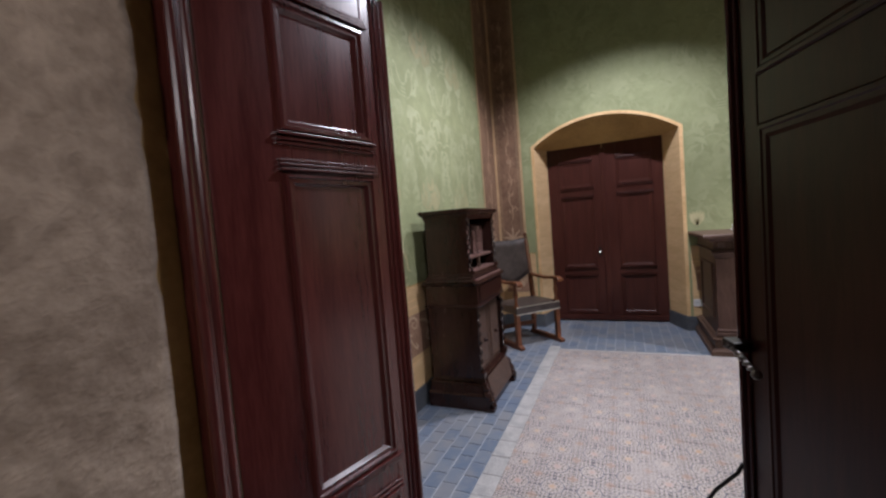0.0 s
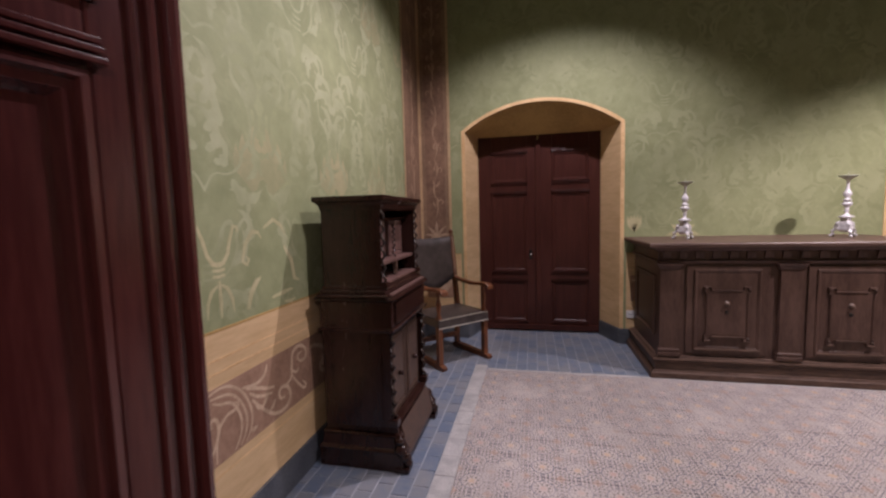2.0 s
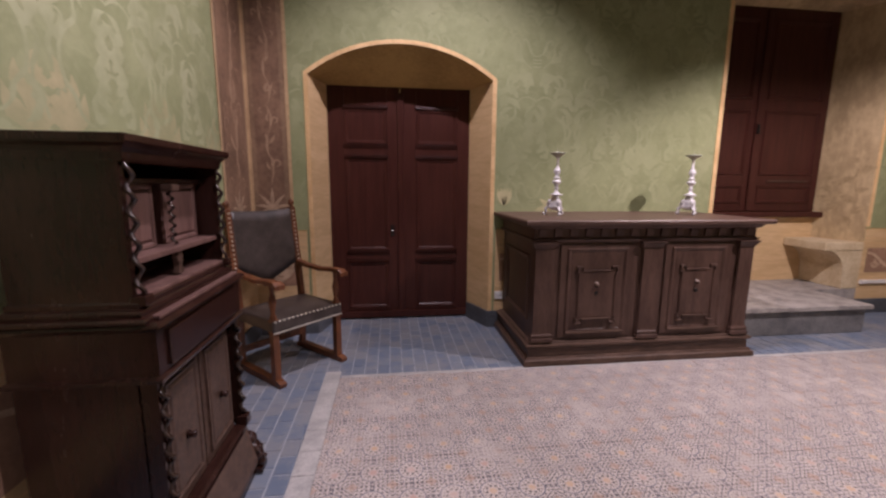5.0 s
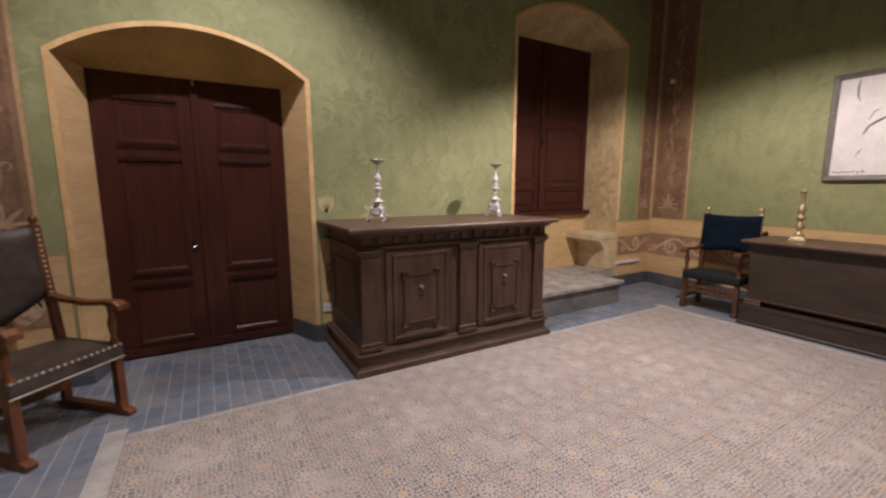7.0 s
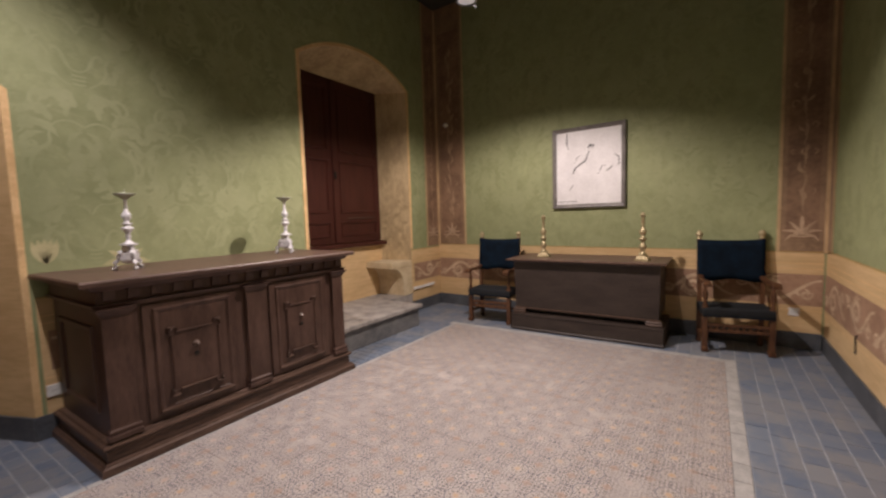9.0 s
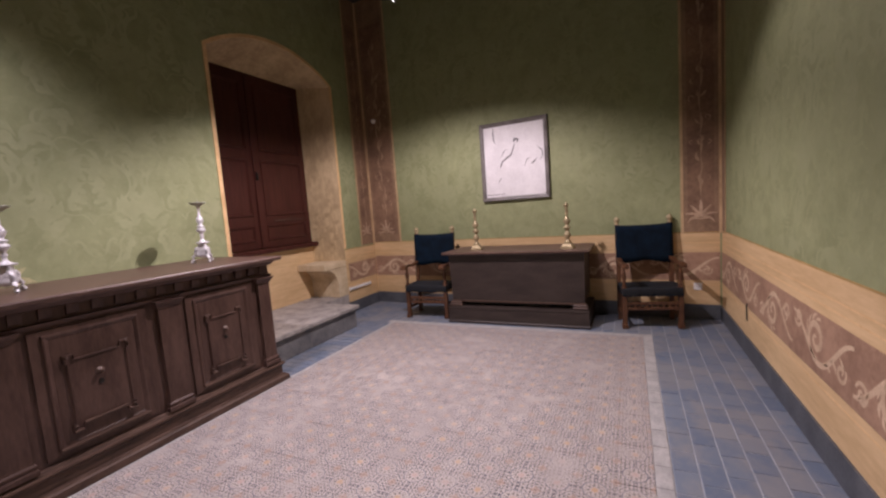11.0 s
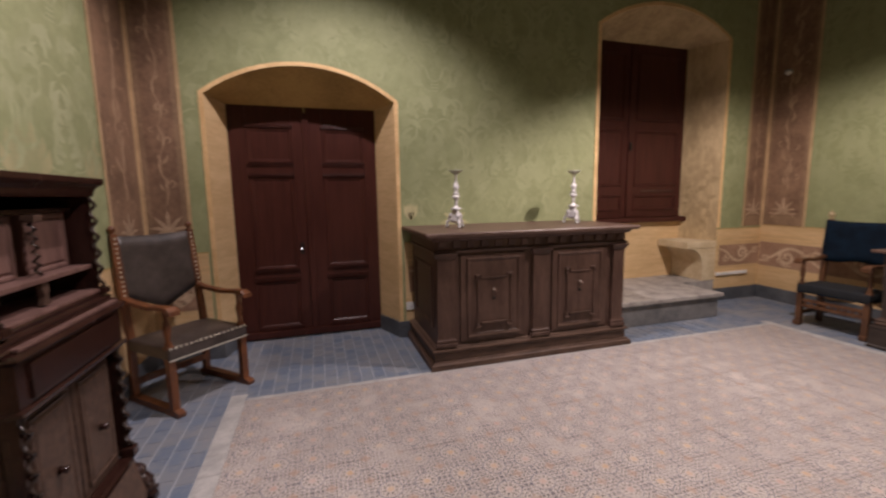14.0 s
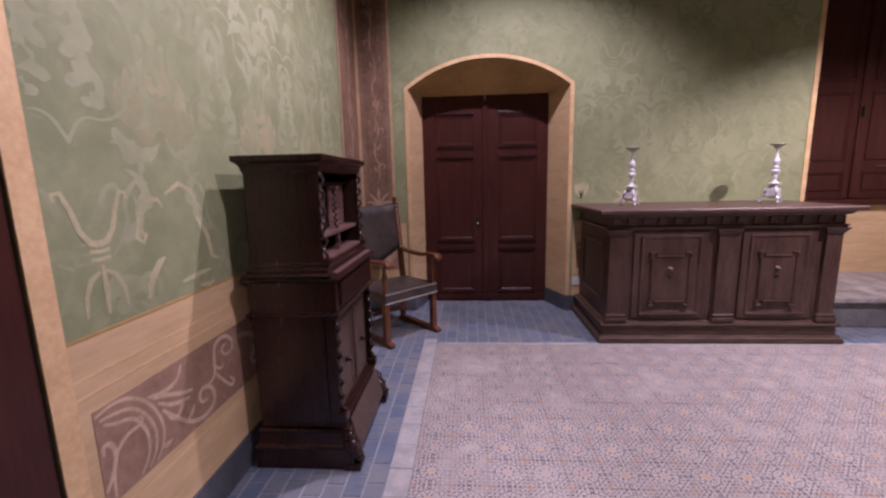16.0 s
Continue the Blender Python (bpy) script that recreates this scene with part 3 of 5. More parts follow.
curl([(2.46, 0.678), (2.541, 0.648), (2.621, 0.612), (2.668, 0.603)], 0.018)
curl([(2.483, 0.645), (2.556, 0.596), (2.645, 0.580)], 0.016)
curl([(2.498, 0.610), (2.57, 0.530), (2.652, 0.462), (2.736, 0.447), (2.801, 0.479), (2.790, 0.549), (2.731, 0.582), (2.697, 0.556), (2.710, 0.515), (2.748, 0.515)], 0.021)
curl([(2.268, 0.440), (2.274, 0.538), (2.293, 0.585), (2.34, 0.618), (2.394, 0.615), (2.415, 0.632), (2.390, 0.650)], 0.014)
curl([(2.240, 0.480), (2.270, 0.520), (2.294, 0.580), (2.278, 0.630), (2.248, 0.632), (2.250, 0.600)], 0.018)
curl([(2.735, 0.566), (2.815, 0.580), (2.822, 0.655), (2.829, 0.720), (2.888, 0.746), (2.965, 0.711), (2.965, 0.648), (2.902, 0.645), (2.872, 0.685), (2.914, 0.700)], 0.019)
curl([(2.817, 0.600), (2.869, 0.538), (2.93, 0.478), (2.955, 0.498), (2.918, 0.530)], 0.016)
curl([(2.807, 0.642), (2.859, 0.596), (2.889, 0.616)], 0.013)
for s, z, a, size in ((2.57, 0.545, 0.5, 0.07), (2.62, 0.500, 0.2, 0.06), (2.52, 0.580, -1.1, 0.07), (2.47, 0.480, -0.6, 0.06)):
    leaf(P_WEST, s, z, a, size, 0.5, bm, 0.0052 + layer[0] * 0.00004, 0.34)
    layer[0] += 1
part("painted_scroll", bm, M_SCROLL, west)
dado(P_EAST, east, SY + 0.02, Y1, [(SY + 0.02, 2.2), (2.2, 3.9), (3.9, Y1 - 0.01)], 1.0, 0.170, 0.450, 0.772)
dado(P_SOUTH, south, 0.62, XS, [(0.9, 3.2), (3.2, XS - 0.01)], 1.01, 0.160, 0.425, 0.775)
dado(P_NORTH, north, X0, DOOR["x0"] - 0.064, [(-1.44, -1.13)])
dado(P_NORTH, north, DOOR["x1"] + 0.064, WIN["x0"], [(0.80, 1.9), (1.95, 2.95)])
dado(P_NORTH, north, WIN["x1"] + 0.002, X1, [(5.02, X1 - 0.01)], 0.965)
part("wall_border", P_WEST.slab(WD1, WD1 + 0.07, 0.0, WDT, 0.006), M_BORDER, west)


def jamb_skirt(xa, ya, xb, yb, z):
    bm = prism([(xa, ya), (xb, yb), (xb + (0.014 if xa < -0.2 else -0.014), yb), (xa + (0.014 if xa < -0.2 else -0.014), ya - 0.016)], "z", 0.0, z)
    part("skirting", bm, M_SKIRT, north)


jamb_skirt(DOOR["x1"], Y1, DOOR["bx1"], DOOR["by"] - 0.04, SKIRT)
part("skirting", P_NORTH.slab(DOOR["x1"] - 0.014, DOOR["x1"] + 0.064, 0.0, SKIRT, 0.016), M_SKIRT, north)
part("skirting", P_NORTH.slab(DOOR["x0"] - 0.064, DOOR["x0"] + 0.014, 0.0, SKIRT, 0.016), M_SKIRT, north)
jamb_skirt(DOOR["x0"], Y1, DOOR["bx0"], DOOR["by"] - 0.04, SKIRT)


def pilaster(pl, parent, s0, s1, z0=DADO + 0.09, z1=4.4, lines=True):
    """A painted corner pilaster: brown panel in ochre borders, palmette at its foot, stem and leaves above."""
    part("pilaster_field", pl.slab(s0, s1, DADO + 0.006, TOP, 0.003), M_BROWN_PALE, parent)
    bm = bmesh.new()
    for a, b in ((s0, s0 + 0.028), (s1 - 0.028, s1)):
        pl.slab(a, b, DADO + 0.006, TOP, 0.006, bm)
    part("pilaster_border", bm, M_BORDER_FADED, parent)
    w = s1 - s0
    a, b = s0 + 0.07, s1 - 0.07
    if b - a < 0.1:
        return
    part("pilaster_panel", pl.slab(a, b, z0 + 0.06, z1, 0.005), M_BROWN_OLD, parent)
    bm = bmesh.new()
    c, hw = (a + b) / 2, (b - a) / 2
    zz = z0 + 0.10
    for j in range(-3, 4):
        leaf(pl, c, zz, math.pi / 2 - j * 0.42, 0.20 - 0.018 * abs(j), -0.25 * j, bm, 0.0052, 0.17)
    stroke(pl, [(c - hw * 0.8, zz - 0.012), (c, zz - 0.02), (c + hw * 0.8, zz - 0.012)], lambda f: 0.016, bm, 0.0052)
    part("painted_palmette", bm, M_PALMETTE, parent)
    bm = bmesh.new()
    rng = random.Random(round(s0 * 100))
    zz += 0.12
    while zz < z1 - 0.5:
        step = rng.uniform(0.15, 0.27)
        zz += step
        wig = rng.uniform(-0.25, 0.25) * hw
        stroke(pl, [(c + wig * math.sin(math.pi * i / 11), zz - step * 0.55 + step * 1.05 * i / 11) for i in range(12)], lambda f: 0.005 + 0.020 * math.sin(math.pi * f) ** 2, bm, 0.0052)
        for sgn in (-1, 1):
            if rng.random() < 0.75:
                leaf(pl, c, zz + rng.uniform(-0.03, 0.05), math.pi / 2 - sgn * rng.uniform(0.5, 1.2), hw * rng.uniform(0.55, 0.9), sgn * rng.uniform(0.3, 1.2), bm, 0.0052)
            if rng.random() < 0.55:
                r = hw * rng.uniform(0.16, 0.28)
                stroke(pl, spiral(c + sgn * hw * rng.uniform(0.45, 0.65), zz + rng.uniform(-0.06, 0.08), r, -math.pi / 2 + rng.uniform(-0.5, 0.5), rng.uniform(0.5, 0.9), sgn, 16), taper(rng.uniform(0.009, 0.016)), bm, 0.0052)
    part("painted_ornament", bm, M_SCROLL_DIM, parent)


M_BORDER_FADED = surface("faded_ochre_border", (0.40, 0.265, 0.135), (0.58, 0.40, 0.22), 0.7, 4.0, 40.0, 0.08)
M_PALMETTE = surface("worn_cream_strokes", (0.32, 0.21, 0.13), (0.54, 0.38, 0.25), 0.75, 12.0, 60.0, 0.12)
M_BROWN_OLD = surface("old_brown_fresco", (0.15, 0.084, 0.050), (0.28, 0.165, 0.098), 0.75, 3.0, 26.0, 0.15)
M_BROWN_PALE = surface("faded_brown_fresco", (0.19, 0.115, 0.066), (0.33, 0.21, 0.125), 0.75, 3.0, 26.0, 0.15)
M_SCROLL_DIM = surface("faded_fresco_strokes", (0.27, 0.165, 0.098), (0.42, 0.275, 0.17), 0.75, 8.0, 60.0, 0.12)
pilaster(P_NORTH, north, X0, -1.135)
pilaster(P_WEST, west, 4.97, Y1)
pilaster(P_EAST, east, 5.02, Y1)
pilaster(P_EAST, east, SY, 1.14)
pilaster(P_SOUTH, south, 5.22, XS)
pilaster(P_NORTH, north, 5.39, X1)


# damask painted on the green: cartouches, spindles and leaves in mirrored columns
M_DAMASK = surface("faded_pale_green_damask", (0.262, 0.285, 0.142), (0.385, 0.393, 0.230), 0.74, 1.6, 9.0, 0.10)
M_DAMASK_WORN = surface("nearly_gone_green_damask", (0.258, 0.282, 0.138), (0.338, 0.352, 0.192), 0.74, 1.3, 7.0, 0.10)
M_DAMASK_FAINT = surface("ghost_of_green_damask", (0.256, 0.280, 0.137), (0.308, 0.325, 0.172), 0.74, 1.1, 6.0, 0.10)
M_DAMASK_TAN = surface("faded_tan_damask", (0.270, 0.278, 0.138), (0.43, 0.375, 0.205), 0.74, 2.2, 9.0, 0.10)


def smooth_line(pts, rounds=2):
    for _ in range(rounds):
        out = [pts[0]]
        for a, b in zip(pts, pts[1:]):
            out += [(a[0] * 0.75 + b[0] * 0.25, a[1] * 0.75 + b[1] * 0.25), (a[0] * 0.25 + b[0] * 0.75, a[1] * 0.25 + b[1] * 0.75)]
        pts = out + [pts[-1]]
    return pts


CARTOUCHE = [(0.0, 0.30), (0.07, 0.35), (0.16, 0.33), (0.20, 0.24), (0.19, 0.17), (0.27, 0.12), (0.31, 0.03), (0.30, -0.08), (0.23, -0.14), (0.22, -0.21), (0.13, -0.26), (0.05, -0.25), (0.0, -0.33)]
SPINDLE = [(0.01, -0.24), (0.03, -0.16), (0.07, -0.09), (0.02, 0.0), (0.03, 0.07), (0.10, 0.11), (0.11, 0.17), (0.07, 0.18), (0.06, 0.15)]
LYRE = [(0.0, -0.60), (0.04, -0.59), (0.07, -0.54), (0.09, -0.47), (0.13, -0.45), (0.15, -0.48), (0.13, -0.50)]
BRANCH = [(0.05, -0.70), (0.12, -0.66), (0.17, -0.58), (0.16, -0.50), (0.22, -0.43), (0.27, -0.45)]
SCROLL = [(0.17, 0.44), (0.23, 0.40), (0.28, 0.44), (0.27, 0.51), (0.21, 0.54), (0.17, 0.50), (0.20, 0.47)]


def damask(pl, parent, axis, s0, s1, z0, z1, open_at, paints, period=0.75, rise=1.30, mid=1.89):
    pale, tan = bmesh.new(), bmesh.new()
    rng = random.Random(round(s0 * 10) + 3)
    lift = [0]

    def up():
        lift[0] = (lift[0] + 1) % 60
        return 0.0004 + 0.000006 * lift[0]

    def line(c, z, pts, sgn, width, bm):
        pts = [(c + sgn * x + rng.uniform(-0.004, 0.004), z + y + rng.uniform(-0.004, 0.004)) for x, y in pts]
        stroke(pl, smooth_line(pts), lambda f: width * (0.45 + 0.75 * math.sin(math.pi * f) ** 2 + 0.25 * math.sin(f * 21)), bm, up(), 0.00004)

    def blade(c, z, x, y, a, size, bend, fat, sgn, bm):
        a = a + rng.uniform(-0.12, 0.12)
        pts = []
        for i in range(11):
            f = i / 10
            aa = a + bend * f * f
            pts.append((c + sgn * (x + size * f * math.cos(aa)), z + y + size * f * math.sin(aa)))
        stroke(pl, pts, lambda f: size * fat * math.sin(math.pi * (0.06 + 0.92 * f)) * (1.0 + 0.35 * math.sin(f * 17)), bm, up(), 0.00004)

    k0, k1 = math.floor((s0 - axis) / period) - 1, math.ceil((s1 - axis) / period) + 1
    j0, j1 = math.floor((z0 - mid) / rise) - 1, math.ceil((z1 - mid) / rise) + 1
    for k in range(k0, k1):
        for j in range(j0, j1):
            c, z = axis + k * period, mid + j * rise
            for sgn in (-1, 1):
                line(c, z, CARTOUCHE, sgn, 0.020, pale)
                line(c + period / 2, z, SPINDLE, sgn, 0.022, pale)
                line(c, z, LYRE, sgn, 0.020, pale)
                line(c, z, BRANCH, sgn, 0.017, pale)
                line(c, z, SCROLL, sgn, 0.020, pale)
                for x, y, a, size, bend, fat in ((0.02, -0.16, 0.25, 0.17, 1.5, 0.36), (0.02, -0.08, 0.55, 0.20, 1.3, 0.34), (0.01, 0.02, 0.85, 0.21, 0.9, 0.32), (0.03, 0.14, 0.3, 0.13, 1.4, 0.40), (0.06, -0.20, -0.3, 0.12, 1.6, 0.4)):
                    blade(c, z, x, y, a, size, bend, fat, sgn, pale)
                for x, y, a, size, bend, fat in ((0.30, 0.06, 1.0, 0.20, 1.1, 0.30), (0.29, -0.10, -0.9, 0.17, -0.9, 0.32), (0.18, 0.33, 1.2, 0.19, -1.3, 0.34), (0.10, 0.37, 1.7, 0.17, -0.8, 0.32), (0.16, -0.27, -1.0, 0.20, 0.9, 0.36), (0.20, -0.56, 0.5, 0.16, 1.2, 0.36), (0.12, -0.64, 0.1, 0.17, 0.9, 0.30), (0.25, -0.42, 1.3, 0.15, 1.0, 0.34), (0.04, 0.44, 1.3, 0.20, -1.4, 0.34)):
                    blade(c, z, x, y, a, size, bend, fat, sgn, pale)
                for x, y, a, size, bend, fat in ((0.0, -0.20, -0.95, 0.20, 1.3, 0.55), (0.0, -0.17, -0.35, 0.17, 1.0, 0.50), (0.0, -0.12, 0.35, 0.12, 0.9, 0.5), (0.01, 0.22, 1.25, 0.22, -1.2, 0.36)):
                    blade(c + period / 2, z, x, y, a, size, bend, fat, sgn, tan if y < 0 else pale)
            for y in (-0.63, -0.66, -0.69):
                stroke(pl, [(c - 0.04, z + y + 0.003), (c, z + y), (c + 0.04, z + y + 0.003)], lambda f: 0.012, pale, up(), 0.00004)
    for bm, name, material in ((pale, "painted_damask", paints[0]), (tan, "painted_damask_leaf", paints[1])):
        drop = []
        for f in bm.faces:
            for v in f.verts:
                d = v.co - pl.o
                if not open_at(d.dot(pl.a) / pl.a.length_squared, v.co.z):
                    drop.append(f)
                    break
        bmesh.ops.delete(bm, geom=drop, context="FACES")
        part(name, bm, material, parent)


def over_arch(o, s, z, margin=0.055):
    """True where a point of the wall lies clear of an arched opening."""
    if not o["x0"] - margin < s < o["x1"] + margin:
        return True
    half = (o["x1"] - o["x0"]) / 2
    f = (s - (o["x0"] + o["x1"]) / 2) / half
    return z > o["spring"] + (o["apex"] - o["spring"]) * (1 - f * f) + margin


damask(P_WEST, west, 2.31, WD1 + 0.075, 4.965, DADO, 4.3, lambda s, z: WD1 + 0.075 < s < 4.965 and z > DADO + 0.01, (M_DAMASK, M_DAMASK_TAN))
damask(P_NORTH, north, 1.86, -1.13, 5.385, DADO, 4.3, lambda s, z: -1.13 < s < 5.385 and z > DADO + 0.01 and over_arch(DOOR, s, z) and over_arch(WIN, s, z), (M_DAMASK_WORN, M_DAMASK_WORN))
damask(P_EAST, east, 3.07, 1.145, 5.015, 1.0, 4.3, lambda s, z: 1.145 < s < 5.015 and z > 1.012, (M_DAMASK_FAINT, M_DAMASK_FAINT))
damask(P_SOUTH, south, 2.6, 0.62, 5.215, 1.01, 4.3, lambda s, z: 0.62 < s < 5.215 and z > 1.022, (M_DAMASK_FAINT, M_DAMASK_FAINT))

# floor: patterned field in a white border, blue tiles round it
COLS, ROWS = 28, 16
floor = bpy.data.objects["floor"]


def tile_mesh(name, w, h, material, gap=0.0016, th=0.014, bev=0.0022):
    b = bmesh.new()
    x, y = w / 2 - gap, h / 2 - gap
    lo = [b.verts.new((sx * x, sy * y, -th)) for sx, sy in ((-1, -1), (1, -1), (1, 1), (-1, 1))]
    mid = [b.verts.new((sx * x, sy * y, -bev)) for sx, sy in ((-1, -1), (1, -1), (1, 1), (-1, 1))]
    hi = [b.verts.new((sx * (x - bev), sy * (y - bev), 0)) for sx, sy in ((-1, -1), (1, -1), (1, 1), (-1, 1))]
    for r0, r1 in ((lo, mid), (mid, hi)):
        for i in range(4):
            b.faces.new((r0[i], r0[(i + 1) % 4], r1[(i + 1) % 4], r1[i]))
    b.faces.new(hi)
    me = bpy.data.meshes.new(name)
    b.to_mesh(me)
    b.free()
    me.materials.append(material)
    return me


def lay(name, places, me, near, limit, material, sink=0.0):
    """Places (x, y, turn): the ones near the walk as pieces, the rest joined."""
    order = sorted(places, key=near)
    rng = random.Random(4)
    for x, y, turn in order[:limit]:
        ob = new(name, me)
        ob.parent = floor
        ob.matrix_world = pose(x, y, rng.uniform(-0.0012, 0.0008) - sink, rng.uniform(-0.12, 0.12), rng.uniform(-0.12, 0.12), turn)
    verts, faces = [], []
    base_v = [v.co.copy() for v in me.vertices]
    base_f = [tuple(f.vertices) for f in me.polygons]
    for x, y, turn in order[limit:]:
        m = pose(x, y, rng.uniform(-0.0012, 0.0008) - sink, 0, 0, turn)
        k = len(verts)
        verts += [m @ v for v in base_v]
        faces += [tuple(i + k for i in f) for f in base_f]
    if verts:
        me2 = bpy.data.meshes.new(name + "_rest")
        me2.from_pydata(verts, [], faces)
        me2.materials.append(material)
        ob = new(name + "_rest", me2)
        ob.parent = floor
        tagged(ob, kind="stuff")


field = [(TILE_X + TILE * (i + 0.5), TILE_Y + TILE * (j + 0.5), 0) for i in range(COLS) for j in range(ROWS)]
lay("patterned_tile", field, tile_mesh("patterned_tile", TILE, TILE, M_TILE, gap=0.0001, bev=0.0004), lambda p: math.hypot(p[0] - 1.2, p[1] - 3.2), 300, M_TILE)
# worn white border round the field
IX1, IY1 = TILE_X + COLS * TILE, TILE_Y + ROWS * TILE
BX0, BX1, BY0, BY1 = TILE_X - 0.118, IX1 + 0.094, TILE_Y - 0.088, IY1 + 0.048
rim = [(TILE_X - 0.059, BY0 + 0.09 + 0.19 * k, 90) for k in range(17) if BY0 + 0.19 * k < BY1 - 0.1]
lay("border_tile", rim, tile_mesh("border_tile", 0.19, 0.118, M_EDGE), lambda p: 0, 300, M_EDGE)
rim = [(IX1 + 0.047, BY0 + 0.09 + 0.19 * k, 90) for k in range(17) if BY0 + 0.19 * k < BY1 - 0.1]
lay("border_tile", rim, tile_mesh("border_tile", 0.19, 0.094, M_EDGE), lambda p: 0, 300, M_EDGE)
rim = [(TILE_X + 0.1 + 0.19 * k, TILE_Y - 0.044, 0) for k in range(28)]
lay("border_tile", rim, tile_mesh("border_tile", 0.19, 0.088, M_EDGE), lambda p: 0, 300, M_EDGE)
rim = [(TILE_X + 0.1 + 0.19 * k, IY1 + 0.024, 0) for k in range(28)]
lay("border_tile", rim, tile_mesh("border_tile", 0.19, 0.048, M_EDGE), lambda p: 0, 300, M_EDGE)
# blue tiles: courses run along x south and east of the field, along y elsewhere
rng = random.Random(11)
blue = []
k = 0
while SY + 0.0625 + 0.125 * k < BY0 + 0.02:
    x = X0 + (0.095 if k % 2 else 0.0) + rng.uniform(-0.02, 0.02)
    while x < X1:
        blue.append((x, BY0 - 0.0635 - 0.125 * k, 0))
        x += 0.19
    k += 1
y = BY0 + 0.063
k = 0
while y < Y1:
    x = BX1 + 0.095 - (0.095 if k % 2 else 0.0)
    while x < X1:
        blue.append((x, y, 0))
        x += 0.19
    y += 0.125
    k += 1
lay("blue_tile", blue, tile_mesh("blue_tile", 0.19, 0.125, M_BLUE, gap=0.0036), lambda p: math.hypot((p[0] - 3.0) * 0.6, p[1] - 1.2), 130, M_BLUE, 0.0030)
blue = []
for k in range(-8, 60):
    x = BX0 + 0.0485 + 0.0965 * k
    west_strip = k < 0
    y = BY1 + 0.07 - (0.07 if k % 2 else 0.0) + rng.uniform(-0.012, 0.012) - (0.14 * 22 if west_strip else 0.0)
    while y < Y1 + 0.42 and X0 - 0.05 < x < BX1 + 0.02:
        if y < Y1 or DOOR["bx0"] - 0.2 < x < DOOR["bx1"] + 0.2:
            blue.append((x, y, 90))
        y += 0.14
lay("blue_tile", blue, tile_mesh("blue_tile", 0.14, 0.0965, M_BLUE, gap=0.0036), lambda p: math.hypot(p[0] + 0.6, (p[1] - 4.6) * 0.7), 170, M_BLUE, 0.0030)

# ---- doors, shutters, window seat ----


def panel(bm, x0, x1, z0, z1, y, d, rim=0.03):
    """A sunk panel with a stepped moulding, on the face at y that looks to -y."""
    picture_frame(x0, x1, z0, z1, [(0, y), (0.004, y - d), (rim * 0.35, y - d * 1.1), (rim * 0.45, y - d * 0.35), (rim * 0.75, y - d * 0.3), (rim, y + d * 0.9)], bm)
    c = [bm.verts.new(p) for p in ((x0 + rim, y + d * 0.9, z0 + rim), (x1 - rim, y + d * 0.9, z0 + rim), (x1 - rim, y + d * 0.9, z1 - rim), (x0 + rim, y + d * 0.9, z1 - rim))]
    bm.faces.new(c)
    return bm


def door_leaf(name, w, h, th, panels, parent, m, bars=True, wood=M_WOOD_RED, relief=0.011):
    """A panelled leaf: stiles and rails with panels sunk between; local x along it, face at y = 0."""
    leaf_ob = new(name)
    leaf_ob.parent = parent
    leaf_ob.matrix_world = m
    zs = sorted({0.0, h, *[z for p in panels for z in (p[2], p[3])]})
    x0, x1 = panels[0][0], panels[0][1]
    part("stile", box(0, x0, 0, th, 0, h, 0.004), wood, leaf_ob)
    part("stile", box(x1, w, 0, th, 0, h, 0.004), wood, leaf_ob)
    edges = [0.0] + [z for p in sorted(panels, key=lambda q: q[2]) for z in (p[2], p[3])] + [h]
    for a, b in zip(edges[0::2], edges[1::2]):
        part("rail", box(x0, x1, 0.001, th - 0.001, a, b, 0.003), wood, leaf_ob)
    for p in panels:
        part("panel", panel(bmesh.new(), *p, 0.0, relief, 0.036), wood, leaf_ob)
        part("panel_back", box(p[0], p[1], 0.020, th - 0.006, p[2], p[3]), wood, leaf_ob)
        if bars:
            for z, s in ((p[2], -1), (p[3], 1)):
                bm = bmesh.new()
                for k, (o, dd) in enumerate(((0.000, 0.020), (0.014, 0.013), (0.026, 0.008))):
                    zz = z + s * (0.004 + o)
                    box(p[0] - 0.012, p[1] + 0.012, -dd, 0.004, min(zz, zz + s * 0.008), max(zz, zz + s * 0.008), 0.002, bm)
                part("rail_moulding", bm, wood, leaf_ob)
    return leaf_ob


# the great door in the north wall
door_1 = tagged(new("door_1"), "closed red-brown panelled wooden double door in arched recess", "door", kind="structure")
dy = DOOR["by"] + 0.005
half = (DOOR["bx1"] - DOOR["bx0"]) / 2
PANELS_N = [(0.16, half - 0.13, 0.10, 0.60), (0.16, half - 0.13, 0.72, 1.66), (0.16, half - 0.13, 1.80, 2.14)]
door_leaf("door_leaf", half - 0.003, 2.37, 0.05, PANELS_N, door_1, pose(DOOR["bx0"], dy, 0.012), relief=0.006)
door_leaf("door_leaf", half - 0.003, 2.37, 0.05, PANELS_N, door_1, pose(DOOR["bx0"] + half + 0.003, dy, 0.012), relief=0.007)
part("astragal", box(-0.185, -0.125, dy - 0.022, dy + 0.002, 0.012, 2.30, 0.008), M_WOOD_RED, door_1)
part("bottom_rail", box(DOOR["bx0"], DOOR["bx1"], dy - 0.03, dy - 0.003, 0.012, 0.085, 0.006), M_WOOD_RED, door_1)
part("door_stop", box(DOOR["bx0"] - 0.1, DOOR["bx1"] + 0.1, dy + 0.056, dy + 0.12, 0, 2.6), M_WOOD_RED, door_1)
lock = part("lock_plate", box(-0.262, -0.228, dy - 0.006, dy, 0.88, 1.0, 0.002), M_IRON, door_1, "small dark iron lock plate")
